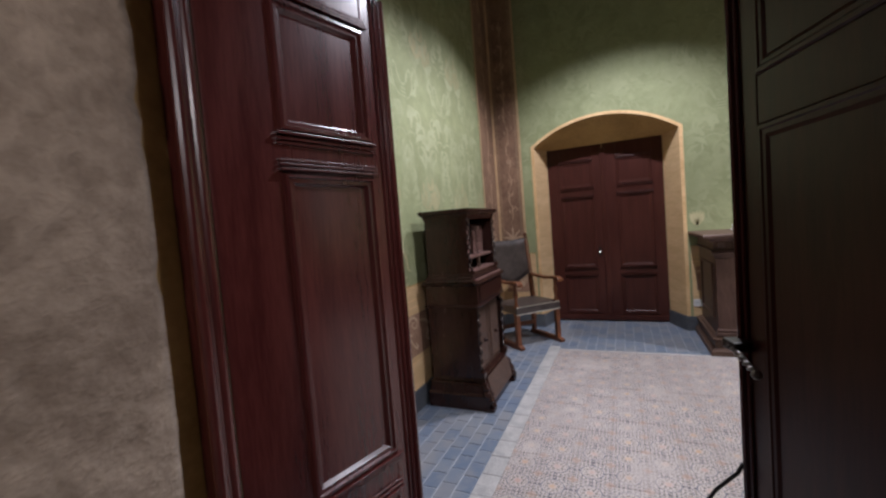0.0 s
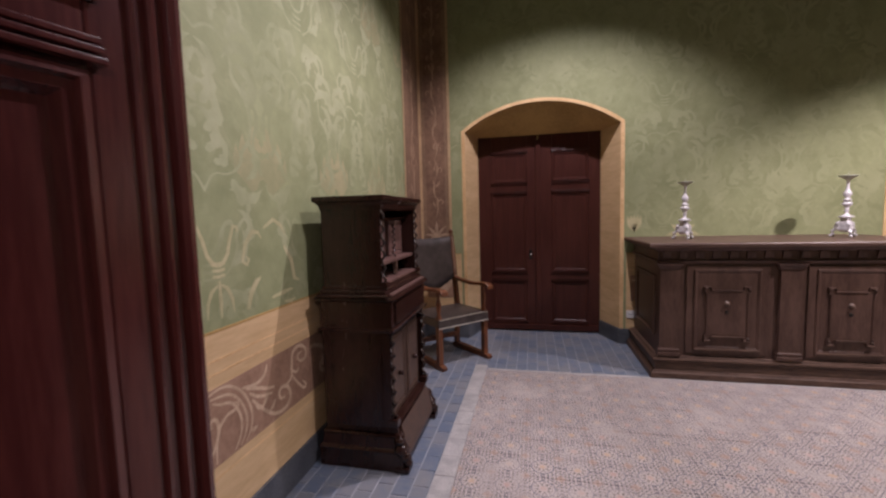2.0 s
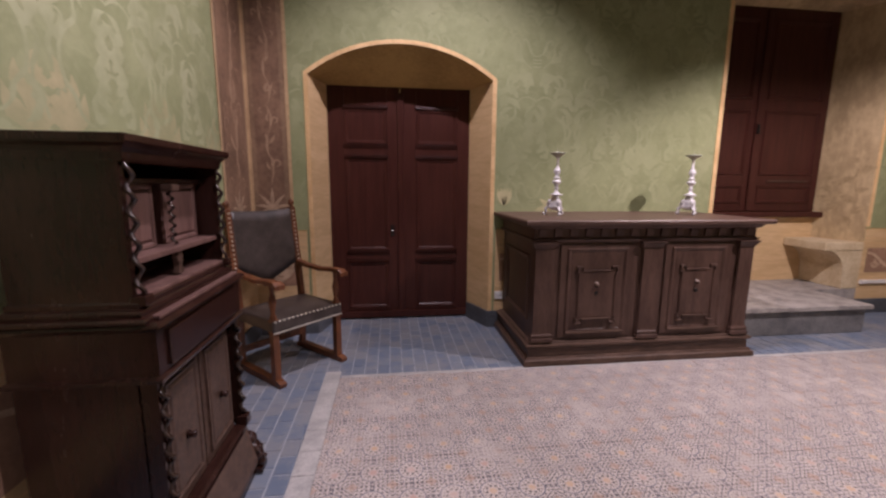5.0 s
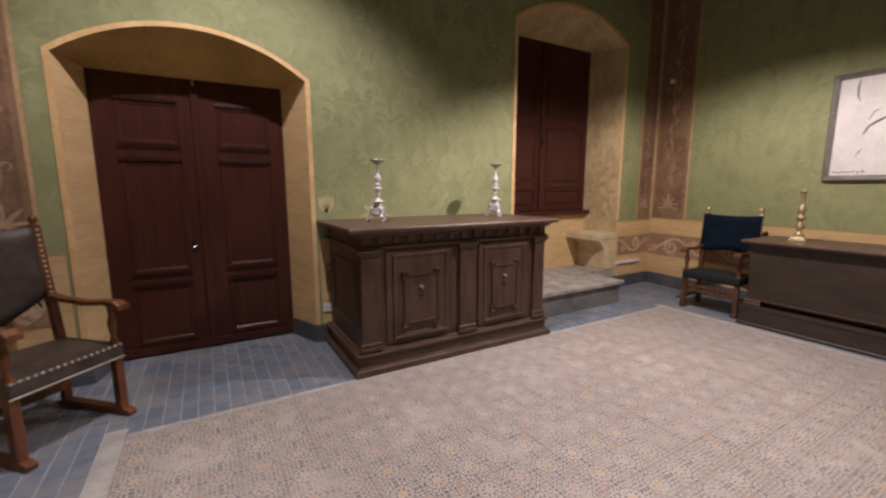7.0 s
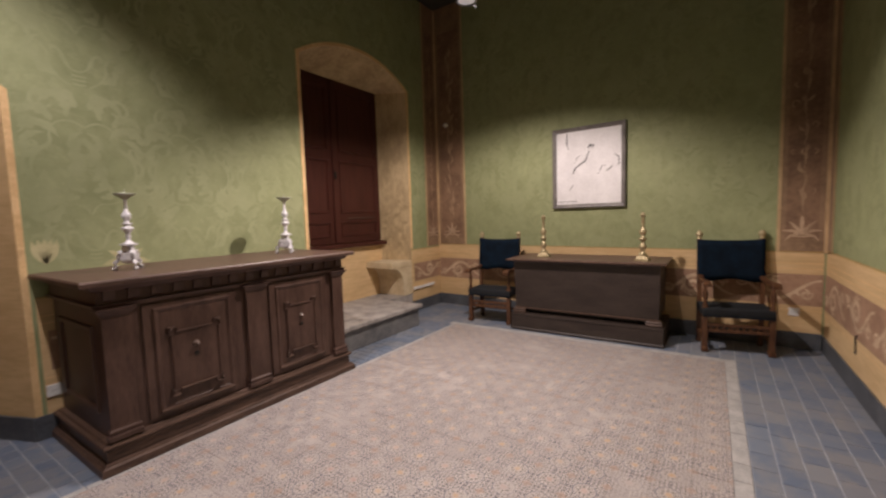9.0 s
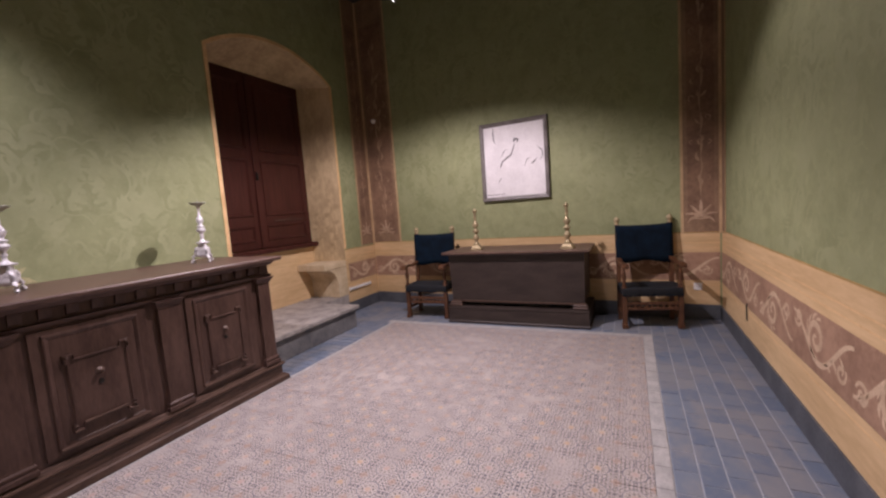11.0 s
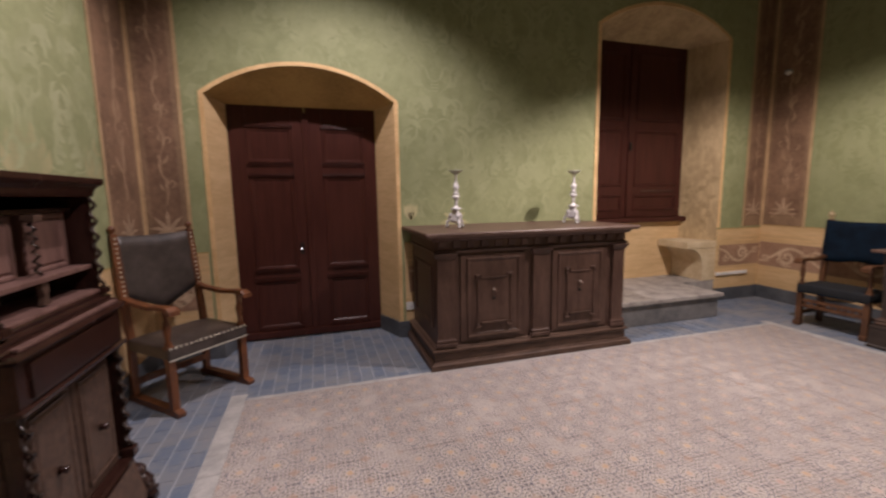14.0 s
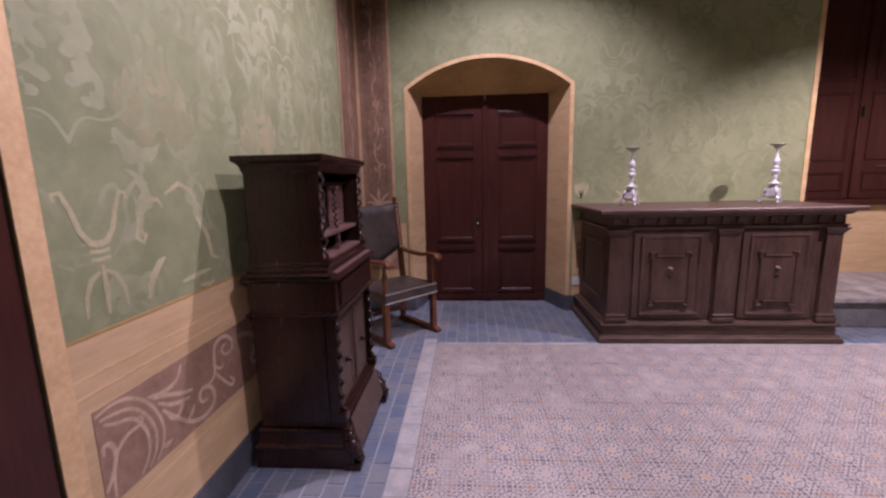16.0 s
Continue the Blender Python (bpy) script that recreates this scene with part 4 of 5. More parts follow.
part("latch", tube([(-0.157, dy - 0.03, 2.305), (-0.157, dy - 0.03, 2.35)], 0.008), M_BRASS, door_1)
M_DAY, nt, bs = nodes_of("daylight_in_keyhole")
bs.inputs["Emission Color"].default_value = (1, 0.97, 0.92, 1)
bs.inputs["Emission Strength"].default_value = 6.0
part("keyhole", turned([(0.0001, 0), (0.0045, 0), (0.0045, 0.003), (0.0001, 0.003)], 12), M_DAY, lock, "keyhole with daylight shining through").matrix_world = pose(-0.247, dy - 0.0065, 0.938, 90)

# entrance door: two open leaves and their frame
door_2 = tagged(new("door_2"), "open red-brown panelled double door of the entrance", "door", kind="structure")
HL, FL = Vector((-0.845, 0.785, 0)), Vector((-0.683, 1.388, 0))
wl = (FL - HL).length
PANELS_E = [(0.225, wl - 0.105, 0.12, 0.52), (0.19, wl - 0.105, 0.655, 1.60), (0.19, wl - 0.105, 1.715, 2.08)]
ang = math.degrees(math.atan2(FL.y - HL.y, FL.x - HL.x))
left = door_leaf("door_leaf", wl, 2.215, 0.045, PANELS_E, door_2, pose(HL.x, HL.y, 0.012, 0, 0, ang), wood=M_WOOD_ENTRANCE)
bm = bmesh.new()
for o, r in ((0.010, 0.011), (0.036, 0.007), (0.058, 0.005)):
    tube([(wl - o, -0.002, 0.0), (wl - o, -0.002, 2.21)], r, 8, bm)
part("edge_moulding", bm, M_WOOD_ENTRANCE, left)
HR, FR = Vector((0.505, 0.79, 0)), Vector((0.327, 1.417, 0))
wr = (FR - HR).length
angr = math.degrees(math.atan2(HR.y - FR.y, HR.x - FR.x))
PANELS_R = [(0.105, wr - 0.19, p[2], p[3]) for p in PANELS_E]
# darker, duller wood than the left leaf stands in for this leaf's shade
right = door_leaf("door_leaf", wr, 2.215, 0.045, PANELS_R, door_2, pose(FR.x, FR.y, 0.012, 0, 0, angr), bars=False, relief=0.004)
bm = bmesh.new()
for o, r in ((0.010, 0.011), (0.036, 0.007)):
    tube([(o, -0.002, 0.0), (o, -0.002, 2.21)], r, 8, bm)
part("edge_moulding", bm, M_WOOD_ENTRANCE, right)
handle = part("door_handle", box(-0.008, 0.055, -0.045, -0.001, 1.03, 1.058, 0.006), M_IRON, right, "dark iron lever with a twisted bar")


def twisted(p0, p1, r, turns, steps=40, sides=8, bm=None, swing=0.45):
    """A twisted bar: a fluted rod whose flutes wind round it."""
    bm = bm or bmesh.new()
    p0, p1 = Vector(p0), Vector(p1)
    d = (p1 - p0).normalized()
    s = d.cross(Vector((0, 0, 1)) if abs(d.z) < 0.9 else Vector((1, 0, 0))).normalized()
    u = s.cross(d)
    rows = []
    for i in range(steps + 1):
        f = i / steps
        t = turns * math.tau * f
        c = p0.lerp(p1, f) + (s * math.cos(t) + u * math.sin(t)) * r * swing
        rows.append([c + (s * math.cos(math.tau * k / sides) + u * math.sin(math.tau * k / sides)) * r for k in range(sides)])
    loft(rows, True, bm)
    bm.faces.new([v for v in list(bm.verts)[-sides:]])
    return bm


bm = twisted((0.02, -0.04, 1.045), (0.15, -0.05, 1.012), 0.0065, 6)
bmesh.ops.create_uvsphere(bm, u_segments=10, v_segments=6, radius=0.012, matrix=Matrix.Translation((0.153, -0.05, 1.011)))
part("twisted_bar", bm, M_IRON_LIT, handle, smooth=True)
cord = tube([(0.318, 1.405, 0.72), (0.305, 1.408, 0.69), (0.255, 1.415, 0.63), (0.205, 1.42, 0.545), (0.19, 1.42, 0.45), (0.215, 1.42, 0.36), (0.27, 1.418, 0.31), (0.322, 1.41, 0.30)], 0.0055, 8)
part("barrier_cord", cord, M_BLACK, door_2, "thin dark cord hanging from the leaf", smooth=True)
post = bmesh.new()
box(-0.884, -0.842, 0.716, 0.780, 0, 2.28, 0.006, post)
tube([(-0.846, 0.730, 0), (-0.846, 0.730, 2.28)], 0.015, 12, post)
tube([(-0.846, 0.764, 0), (-0.846, 0.764, 2.28)], 0.012, 12, post)
part("door_post", post, M_WOOD_ENTRANCE, door_2)
post = bmesh.new()
box(0.50, 0.55, 0.735, 0.826, 0, 2.28, 0.006, post)
tube([(0.512, 0.742, 0), (0.512, 0.742, 2.28)], 0.016, 10, post)
part("door_post", post, M_WOOD_ENTRANCE, door_2)
part("door_head", box(-0.885, 0.55, 0.735, 0.826, 2.282, 2.36, 0.006), M_WOOD_RED, door_2)
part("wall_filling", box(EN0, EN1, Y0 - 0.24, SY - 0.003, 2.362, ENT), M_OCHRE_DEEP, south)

# side door in the west wall
door_3 = tagged(new("door_3"), "closed dark wooden door beside the painted border", "door", kind="structure")
door_leaf("door_leaf", WD1 - WD0 - 0.01, WDT - 0.02, 0.05, [(0.16, 0.94, 0.2, 1.1), (0.16, 0.94, 1.3, 2.5)], door_3, pose(X0 - 0.004, WD0 + 0.005, 0.012, 0, 0, 90))

# window shutters, ledge, seat and step
window_1 = tagged(new("window_1"), "closed dark red-brown wooden shutters in arched window recess", "window", kind="structure")
sw = (WIN["bx1"] - WIN["bx0"]) / 2
SP = [(0.10, sw - 0.09, 0.09, 0.30), (0.10, sw - 0.09, 0.42, 1.15), (0.10, sw - 0.09, 1.27, 2.12)]
for k in range(2):
    door_leaf("shutter", sw - 0.003, 2.24, 0.04, SP, window_1, pose(WIN["bx0"] + k * (sw + 0.003), WIN["by"] + 0.002, 1.13), bars=False)
part("shutter_bar", box(WIN["bx0"] + sw - 0.025, WIN["bx0"] + sw + 0.03, WIN["by"] - 0.02, WIN["by"] + 0.0, 1.14, 3.33, 0.006), M_WOOD_RED, window_1)
part("pull", box(WIN["bx0"] + sw - 0.012, WIN["bx0"] + sw + 0.012, WIN["by"] - 0.05, WIN["by"] - 0.022, 2.02, 2.12, 0.004), M_IRON, window_1)
part("window_sill", box(WIN["bx0"], WIN["bx1"] + 0.04, WIN["by"] - 0.10, WIN["by"] + 0.04, 1.06, 1.125, 0.012), M_WOOD_RED, window_1)
part("panel_strip", box(WIN["bx0"] + sw + 0.22, WIN["bx0"] + sw + 0.75, WIN["by"] - 0.014, WIN["by"] - 0.001, 1.475, 1.49, 0.003), M_WOOD_WORN, window_1)
part("recess_back", box(WIN["bx0"] - 0.05, WIN["bx1"] + 0.1, WIN["by"] - 0.01, WIN["by"] + 0.06, 0, 1.06), M_OCHRE, north)
part("recess_close", box(WIN["bx0"] - 0.1, WIN["bx1"] + 0.15, WIN["by"] + 0.06, WIN["by"] + 0.12, 0, 3.7), M_OCHRE_DEEP, north)
M_CREAM = surface("cream_plaster", (0.52, 0.40, 0.24), (0.70, 0.58, 0.39), 0.7, 4.0, 30.0, 0.2)
seat = thing("window_seat", "plastered masonry window seat with overhanging slab", "window seat", kind="structure")
curve = [(4.52 + 0.22 * math.sin(math.pi / 2 * i / 8), 0.72 - 0.24 * (1 - math.cos(math.pi / 2 * i / 8))) for i in range(9)]
part("seat_base", prism(curve + [(4.75, 0.29), (4.958, 0.29), (4.958, 0.72)], "y", Y1 - 0.004, WIN["by"] - 0.012), M_CREAM, seat)
part("seat_slab", box(4.47, 4.958, Y1 - 0.012, WIN["by"] - 0.012, 0.721, 0.815, 0.012), M_CREAM, seat)
step = thing("stone_step", "pale stone step in front of the window recess", "step", kind="structure")
part("step_base", box(2.80, 4.37, 5.02, WIN["by"] - 0.012, 0, 0.24, 0.006), M_STONE_GREY, step)
part("step_slab", box(2.78, 4.41, 4.985, WIN["by"] - 0.012, 0.241, 0.286, 0.008), M_STONE_STEP, step)
part("step_fill", box(4.412, 4.955, 5.572, WIN["by"] - 0.012, 0.0, 0.286), M_STONE_STEP, step)

# ---- furniture ----


M_WOOD_SIDE = surface("brown_sideboard_wood", (0.052, 0.0275, 0.0205), (0.104, 0.060, 0.0455), 0.40, 3.0, 26.0, 0.06, stretch=(3, 3, 0.6))


M_WOOD_KNOB = surface("rubbed_wooden_knob", (0.075, 0.046, 0.034), (0.17, 0.11, 0.082), 0.35, 20.0, 60.0, 0.05)
M_WOOD_SIDE.node_tree.nodes["Principled BSDF"].inputs["Specular IOR Level"].default_value = 0.3


def counter():
    t = thing("sideboard", "dark brown carved wooden sacristy counter with two panelled doors", "sideboard")
    x0, x1, yf, yb = 0.835, 2.695, 4.685, 5.535
    part("plinth", moulding(x0, x1, yf, yb, [(0.0, 0.072), (0.012, 0.074), (0.046, 0.070), (0.054, 0.056), (0.066, 0.050), (0.070, 0.034), (0.140, 0.032)]), M_WOOD_WORN, t)
    part("plinth_moulding", moulding(x0, x1, yf, yb, [(0.139, 0.034), (0.146, 0.046), (0.158, 0.054), (0.168, 0.050), (0.172, 0.030), (0.184, 0.024), (0.190, 0.006)]), M_WOOD_WORN, t)
    part("body", box(x0, x1, yf, yb, 0.188, 0.99), M_WOOD_SIDE, t)
    part("frieze", moulding(x0, x1, yf, yb, [(0.985, 0.020), (0.996, 0.030), (1.008, 0.034), (1.012, 0.012), (1.085, 0.012), (1.092, 0.034), (1.112, 0.050), (1.122, 0.054)]), M_WOOD_SIDE, t)
    part("countertop", moulding(x0, x1, yf, yb - 0.03, [(1.122, 0.085), (1.128, 0.100), (1.150, 0.104), (1.160, 0.096), (1.1605, 0.05)]), M_WOOD_TOP, t)
    n = 15
    for i in range(n):
        x = x0 + 0.05 + (x1 - x0 - 0.10) * i / (n - 1)
        part("bracket", prism([(yf - 0.032, 1.09), (yf - 0.030, 1.07), (yf - 0.022, 1.03), (yf - 0.010, 1.018), (yf - 0.010, 1.09)], "x", x - 0.030, x + 0.030), M_WOOD_SIDE, t)
    for a, b in ((x0, x0 + 0.145), (1.725, 1.875), (x1 - 0.125, x1)):
        o = 0.026
        bm = box(a, b, yf - o, yf + 0.01, 0.265, 0.935, 0.003)
        moulding(a, b, yf - o, yf, [(0.189, 0.018), (0.214, 0.018), (0.218, 0.010), (0.228, 0.010), (0.236, 0.014), (0.246, 0.012), (0.252, 0.004), (0.267, 0.001)], bm)
        moulding(a, b, yf - o, yf, [(0.925, 0.001), (0.936, 0.002), (0.948, 0.012), (0.956, 0.014), (0.972, 0.026), (0.985, 0.030)], bm)
        part("pilaster", bm, M_WOOD_SIDE, t)
    for a, b in ((1.10, 1.60), (1.98, 2.455)):
        door = part("door", box(a - 0.055, b + 0.055, yf - 0.012, yf + 0.004, 0.215, 0.965, 0.003), M_WOOD_SIDE, t)
        bm = picture_frame(a, b, 0.245, 0.935, [(0, yf - 0.012), (0.004, yf - 0.020), (0.012, yf - 0.022), (0.022, yf - 0.018), (0.030, yf - 0.014), (0.038, yf - 0.006)])
        part("door_frame", bm, M_WOOD_SIDE, door)
        part("door_field", box(a + 0.036, b - 0.036, yf - 0.0125, yf - 0.004, 0.281, 0.899), M_WOOD_SIDE, door)
        part("frame_ledge", box(a + 0.004, b - 0.004, yf - 0.036, yf - 0.013, 0.244, 0.262, 0.006), M_WOOD_WORN, door)
        # eared panel: its middle steps in between the corners
        ix0, ix1, iz0, iz1, c, e = a + 0.075, b - 0.075, 0.325, 0.795, 0.050, 0.032
        out = [(ix0, iz0), (ix0 + c, iz0), (ix0 + c, iz0 + e), (ix1 - c, iz0 + e), (ix1 - c, iz0), (ix1, iz0), (ix1, iz0 + c), (ix1 - e * 0.5, iz0 + c), (ix1 - e * 0.5, iz1 - c), (ix1, iz1 - c), (ix1, iz1), (ix1 - c, iz1), (ix1 - c, iz1 - e), (ix0 + c, iz1 - e), (ix0 + c, iz1), (ix0, iz1), (ix0, iz1 - c), (ix0 + e * 0.5, iz1 - c), (ix0 + e * 0.5, iz0 + c), (ix0, iz0 + c)]
        cx, cz = (ix0 + ix1) / 2, (iz0 + iz1) / 2
        rows = []
        for f, y in ((1.0, yf - 0.0125), (0.985, yf - 0.024), (0.955, yf - 0.026), (0.93, yf - 0.016)):
            rows.append([(cx + (x - cx) * f, y, cz + (z - cz) * f) for x, z in out])
        bm = loft(rows, True)
        bm.faces.new([v for v in list(bm.verts)[-20:]])
        part("raised_panel", bm, M_WOOD_SIDE, door)
        part("panel_bar", box(ix0 + c + 0.006, ix1 - c - 0.006, yf - 0.040, yf - 0.018, iz0 + e + 0.002, iz0 + e + 0.016, 0.004), M_WOOD_WORN, door)
        for sx in (ix0 + c / 2, ix1 - c / 2):
            part("corner_bar", box(sx - 0.024, sx + 0.024, yf - 0.038, yf - 0.018, iz0 - 0.004, iz0 + 0.010, 0.004), M_WOOD_WORN, door)
        for sx, sz in ((ix0 + 0.018, iz0 + 0.030), (ix1 - 0.018, iz0 + 0.030), (ix0 + 0.018, iz1 - 0.020), (ix1 - 0.018, iz1 - 0.020)):
            bm = bmesh.new()
            bmesh.ops.create_uvsphere(bm, u_segments=10, v_segments=6, radius=0.011, matrix=Matrix.Translation((sx, yf - 0.022, sz)))
            part("stud", bm, M_WOOD_WORN, door, smooth=True)
        bm = turned([(0.0001, 0), (0.030, 0.0), (0.030, 0.004), (0.017, 0.008), (0.012, 0.020), (0.018, 0.032), (0.010, 0.042), (0.0001, 0.044)], 16)
        knob = part("knob", bm, M_WOOD_KNOB, door, smooth=True)
        knob.matrix_world = pose(cx, yf - 0.016, 0.645, 90) @ Matrix.Scale(0.75, 4)
        part("escutcheon", turned([(0.0001, 0), (0.016, 0.0), (0.014, 0.006), (0.0001, 0.007)], 14), M_IRON, door).matrix_world = pose(cx, yf - 0.016, 0.575, 90)
    ys = (yf + 0.06, yb - 0.08)
    bm = bmesh.new()
    loft([[(x0 - dx, ys[0] + i, 0.28 + i), (x0 - dx, ys[1] - i, 0.28 + i), (x0 - dx, ys[1] - i, 0.92 - i), (x0 - dx, ys[0] + i, 0.92 - i)] for i, dx in ((0.05, 0.0), (0.055, 0.016), (0.075, 0.014), (0.09, 0.0))], True, bm)
    part("side_panel", bm, M_WOOD_SIDE, t)
    return t


counter()


M_PEWTER = surface("tarnished_pewter", (0.30, 0.31, 0.24), (0.50, 0.51, 0.42), 0.4, 20.0, 90.0, 0.1, metal=0.5)


def candlestick_silver():
    t = thing("candlestick", "silvered baroque candlestick on three scrolled feet standing on the sideboard", "candlestick", group="silver candlesticks")
    part("stem", turned([(0.012, 0.165), (0.050, 0.170), (0.056, 0.177), (0.024, 0.190), (0.012, 0.205), (0.014, 0.225), (0.020, 0.235), (0.012, 0.245), (0.017, 0.262), (0.030, 0.275), (0.038, 0.288), (0.028, 0.300), (0.015, 0.308), (0.030, 0.316), (0.032, 0.322), (0.014, 0.330),
                         (0.018, 0.345), (0.030, 0.372), (0.026, 0.388), (0.013, 0.412), (0.009, 0.450), (0.010, 0.485), (0.014, 0.492)], 20), M_SILVER, t, smooth=True)
    bm = bmesh.new()
    rows = []
    for r, z in ((0.016, 0.042), (0.034, 0.050), (0.046, 0.064), (0.044, 0.082), (0.037, 0.094), (0.042, 0.104), (0.036, 0.120), (0.028, 0.140), (0.032, 0.158), (0.014, 0.170)):
        rows.append([((r + 0.35 * r * max(0, math.cos(3 * a)) - 0.18 * r * max(0, -math.cos(3 * a))) * math.cos(a), (r + 0.35 * r * max(0, math.cos(3 * a)) - 0.18 * r * max(0, -math.cos(3 * a))) * math.sin(a), z) for a in [math.tau * k / 30 for k in range(30)]])
    loft(rows, True, bm)
    bm.faces.new(list(bm.verts)[:30])
    part("base", bm, M_SILVER, t, smooth=True)
    for k in range(3):
        a = math.tau * k / 3
        ca, sa = math.cos(a), math.sin(a)
        pts = [(0.036, 0.128), (0.058, 0.120), (0.066, 0.098), (0.060, 0.080), (0.074, 0.062), (0.090, 0.048), (0.088, 0.028), (0.076, 0.024), (0.078, 0.013), (0.096, 0.011), (0.104, 0.018)]
        part("foot", tube([(r * ca, r * sa, z) for r, z in pts], lambda f: 0.0155 - 0.005 * f, 8), M_SILVER, t, smooth=True)
    part("drip_pan", turned([(0.0001, 0.490), (0.016, 0.492), (0.036, 0.508), (0.062, 0.522), (0.066, 0.532), (0.057, 0.531), (0.020, 0.522), (0.0001, 0.522)], 22), M_PEWTER, t, "pale greenish metal drip pan", smooth=True)
    part("spike", turned([(0.004, 0.52), (0.003, 0.55), (0.0001, 0.57)], 8), M_PEWTER, t)
    return t


cs = candlestick_silver()
cs.matrix_world = pose(1.165, 5.12, 1.1605, 0, 0, 30)
copy_thing(cs, pose(2.435, 5.12, 1.1605, 0, 0, 18))


def candlestick_gilt():
    t = thing("candlestick", "turned gilt wooden candlestick on the long chest", "candlestick", group="gilt candlesticks")
    part("stem", turned([(0.030, 0.045), (0.036, 0.055), (0.020, 0.070), (0.014, 0.085), (0.028, 0.105), (0.033, 0.122), (0.018, 0.142), (0.012, 0.160), (0.024, 0.172), (0.038, 0.182), (0.024, 0.194), (0.012, 0.205), (0.022, 0.225), (0.034, 0.245), (0.018, 0.268), (0.010, 0.290), (0.015, 0.31), (0.011, 0.36), (0.018, 0.372), (0.026, 0.380), (0.028, 0.386), (0.012, 0.387), (0.012, 0.405), (0.0001, 0.406)], 18), M_GILT, t, smooth=True)
    bm = moulding(-0.042, 0.042, -0.042, 0.042, [(0.0, 0.014), (0.014, 0.014), (0.020, 0.004), (0.036, -0.002), (0.046, -0.014)])
    part("base", bm, M_GILT, t)
    return t


cg = candlestick_gilt()
cg.scale = (1.25, 1.25, 1.32)
cg.matrix_world = pose(5.05, 3.50, 0.911, 0, 0, 8) @ Matrix.Diagonal((1.25, 1.25, 1.32, 1))
copy_thing(cg, pose(4.98, 2.34, 0.911, 0, 0, -6))


# niche panels and ledges: reddish wood with pinkish light put into its colour
M_WOOD_PINK_LIT = surface("worn_reddish_wood_lit", (0.085, 0.043, 0.035), (0.19, 0.105, 0.086), 0.45, 6.0, 34.0, 0.12, stretch=UP)
M_WOOD_POLISHED = surface("polished_walnut", (0.020, 0.011, 0.007), (0.050, 0.028, 0.019), 0.24, 6.0, 40.0, 0.05)


def cabinet():
    t = thing("cabinet", "tall dark carved walnut cabinet in two tiers with twisted columns", "cabinet")
    ya, yb = 2.995, 3.672
    mid = (ya + yb) / 2
    # lower tier
    part("plinth", moulding(-1.40, -0.985, ya + 0.036, yb - 0.036, [(0.0, 0.046), (0.105, 0.046), (0.112, 0.050), (0.122, 0.044), (0.128, 0.034), (0.186, 0.024), (0.194, 0.030), (0.206, 0.026), (0.212, 0.014), (0.246, 0.008), (0.250, 0.013), (0.256, 0.010), (0.260, 0.0)]), M_WOOD_DARK, t)
    part("lower_body", box(-1.40, -1.045, ya, yb, 0.25, 0.80), M_WOOD_DARK, t)
    for y0, y1 in ((ya, ya + 0.022), (yb - 0.022, yb)):
        part("side_board", box(-1.05, -0.995, y0, y1, 0.256, 0.80), M_WOOD_DARK, t)
    part("drawer_tier", moulding(-1.40, -0.985, ya, yb, [(0.795, 0.004), (0.803, 0.018), (0.815, 0.020), (0.822, 0.006), (0.965, 0.006), (0.972, 0.018), (0.985, 0.030), (0.992, 0.026), (1.000, 0.018)]), M_WOOD_DARK, t)
    part("drawer_front", box(-0.982, -0.968, ya + 0.05, yb - 0.05, 0.835, 0.955, 0.006), M_WOOD_DARK, t)
    # upper tier
    part("waist_moulding", moulding(-1.375, -1.025, ya, yb, [(0.999, 0.034), (1.008, 0.036), (1.014, 0.030), (1.018, 0.018), (1.030, 0.020), (1.036, 0.016), (1.042, 0.006), (1.056, 0.008), (1.062, 0.001)]), M_WOOD_DARK, t)
    part("upper_back", box(-1.372, -1.345, ya + 0.002, yb - 0.002, 1.055, 1.525), M_WOOD_DARK, t)
    for y0, y1 in ((ya, ya + 0.022), (yb - 0.022, yb)):
        part("upper_side", box(-1.375, -1.035, y0, y1, 1.055, 1.525), M_WOOD_DARK, t)
    part("cornice", moulding(-1.375, -1.025, ya, yb, [(1.478, 0.001), (1.488, 0.005), (1.506, 0.008), (1.520, 0.018), (1.530, 0.032), (1.536, 0.035), (1.554, 0.035), (1.557, 0.031)]), M_WOOD_DARK, t)
    # niche: inner panels, a shelf on twisted colonnettes
    part("niche_back", box(-1.25, -1.23, ya + 0.022, yb - 0.022, 1.06, 1.42, 0.002), M_WOOD_DARK, t)
    part("niche_top", box(-1.345, -1.09, ya + 0.022, yb - 0.022, 1.415, 1.432), M_WOOD_DARK, t)
    part("shelf", box(-1.23, -1.045, ya + 0.024, yb - 0.024, 1.165, 1.185, 0.004), M_WOOD_PINK_LIT, t)
    part("sill", box(-1.23, -1.022, ya + 0.024, yb - 0.024, 1.058, 1.074, 0.005), M_WOOD_PINK_LIT, t)
    part("front_ledge", box(-1.03, -0.972, ya + 0.012, yb - 0.012, 1.0005, 1.014, 0.004), M_WOOD_PINK_LIT, t)
    for y0, y1 in ((ya + 0.045, mid - 0.03), (mid + 0.03, yb - 0.045)):
        part("inner_panel", panel_x(-1.125, y0, y1, 1.188, 1.412), M_WOOD_PINK_LIT, t)
        part("panel_block", box(-1.23, -1.124, y0 + 0.003, y1 - 0.003, 1.186, 1.410), M_WOOD_PINK_LIT, t)
    for y in (mid,):
        part("colonnette", twisted((-1.07, y, 1.188), (-1.07, y, 1.388), 0.007, 6, 60, swing=1.0), M_WOOD_POLISHED, t, smooth=True)
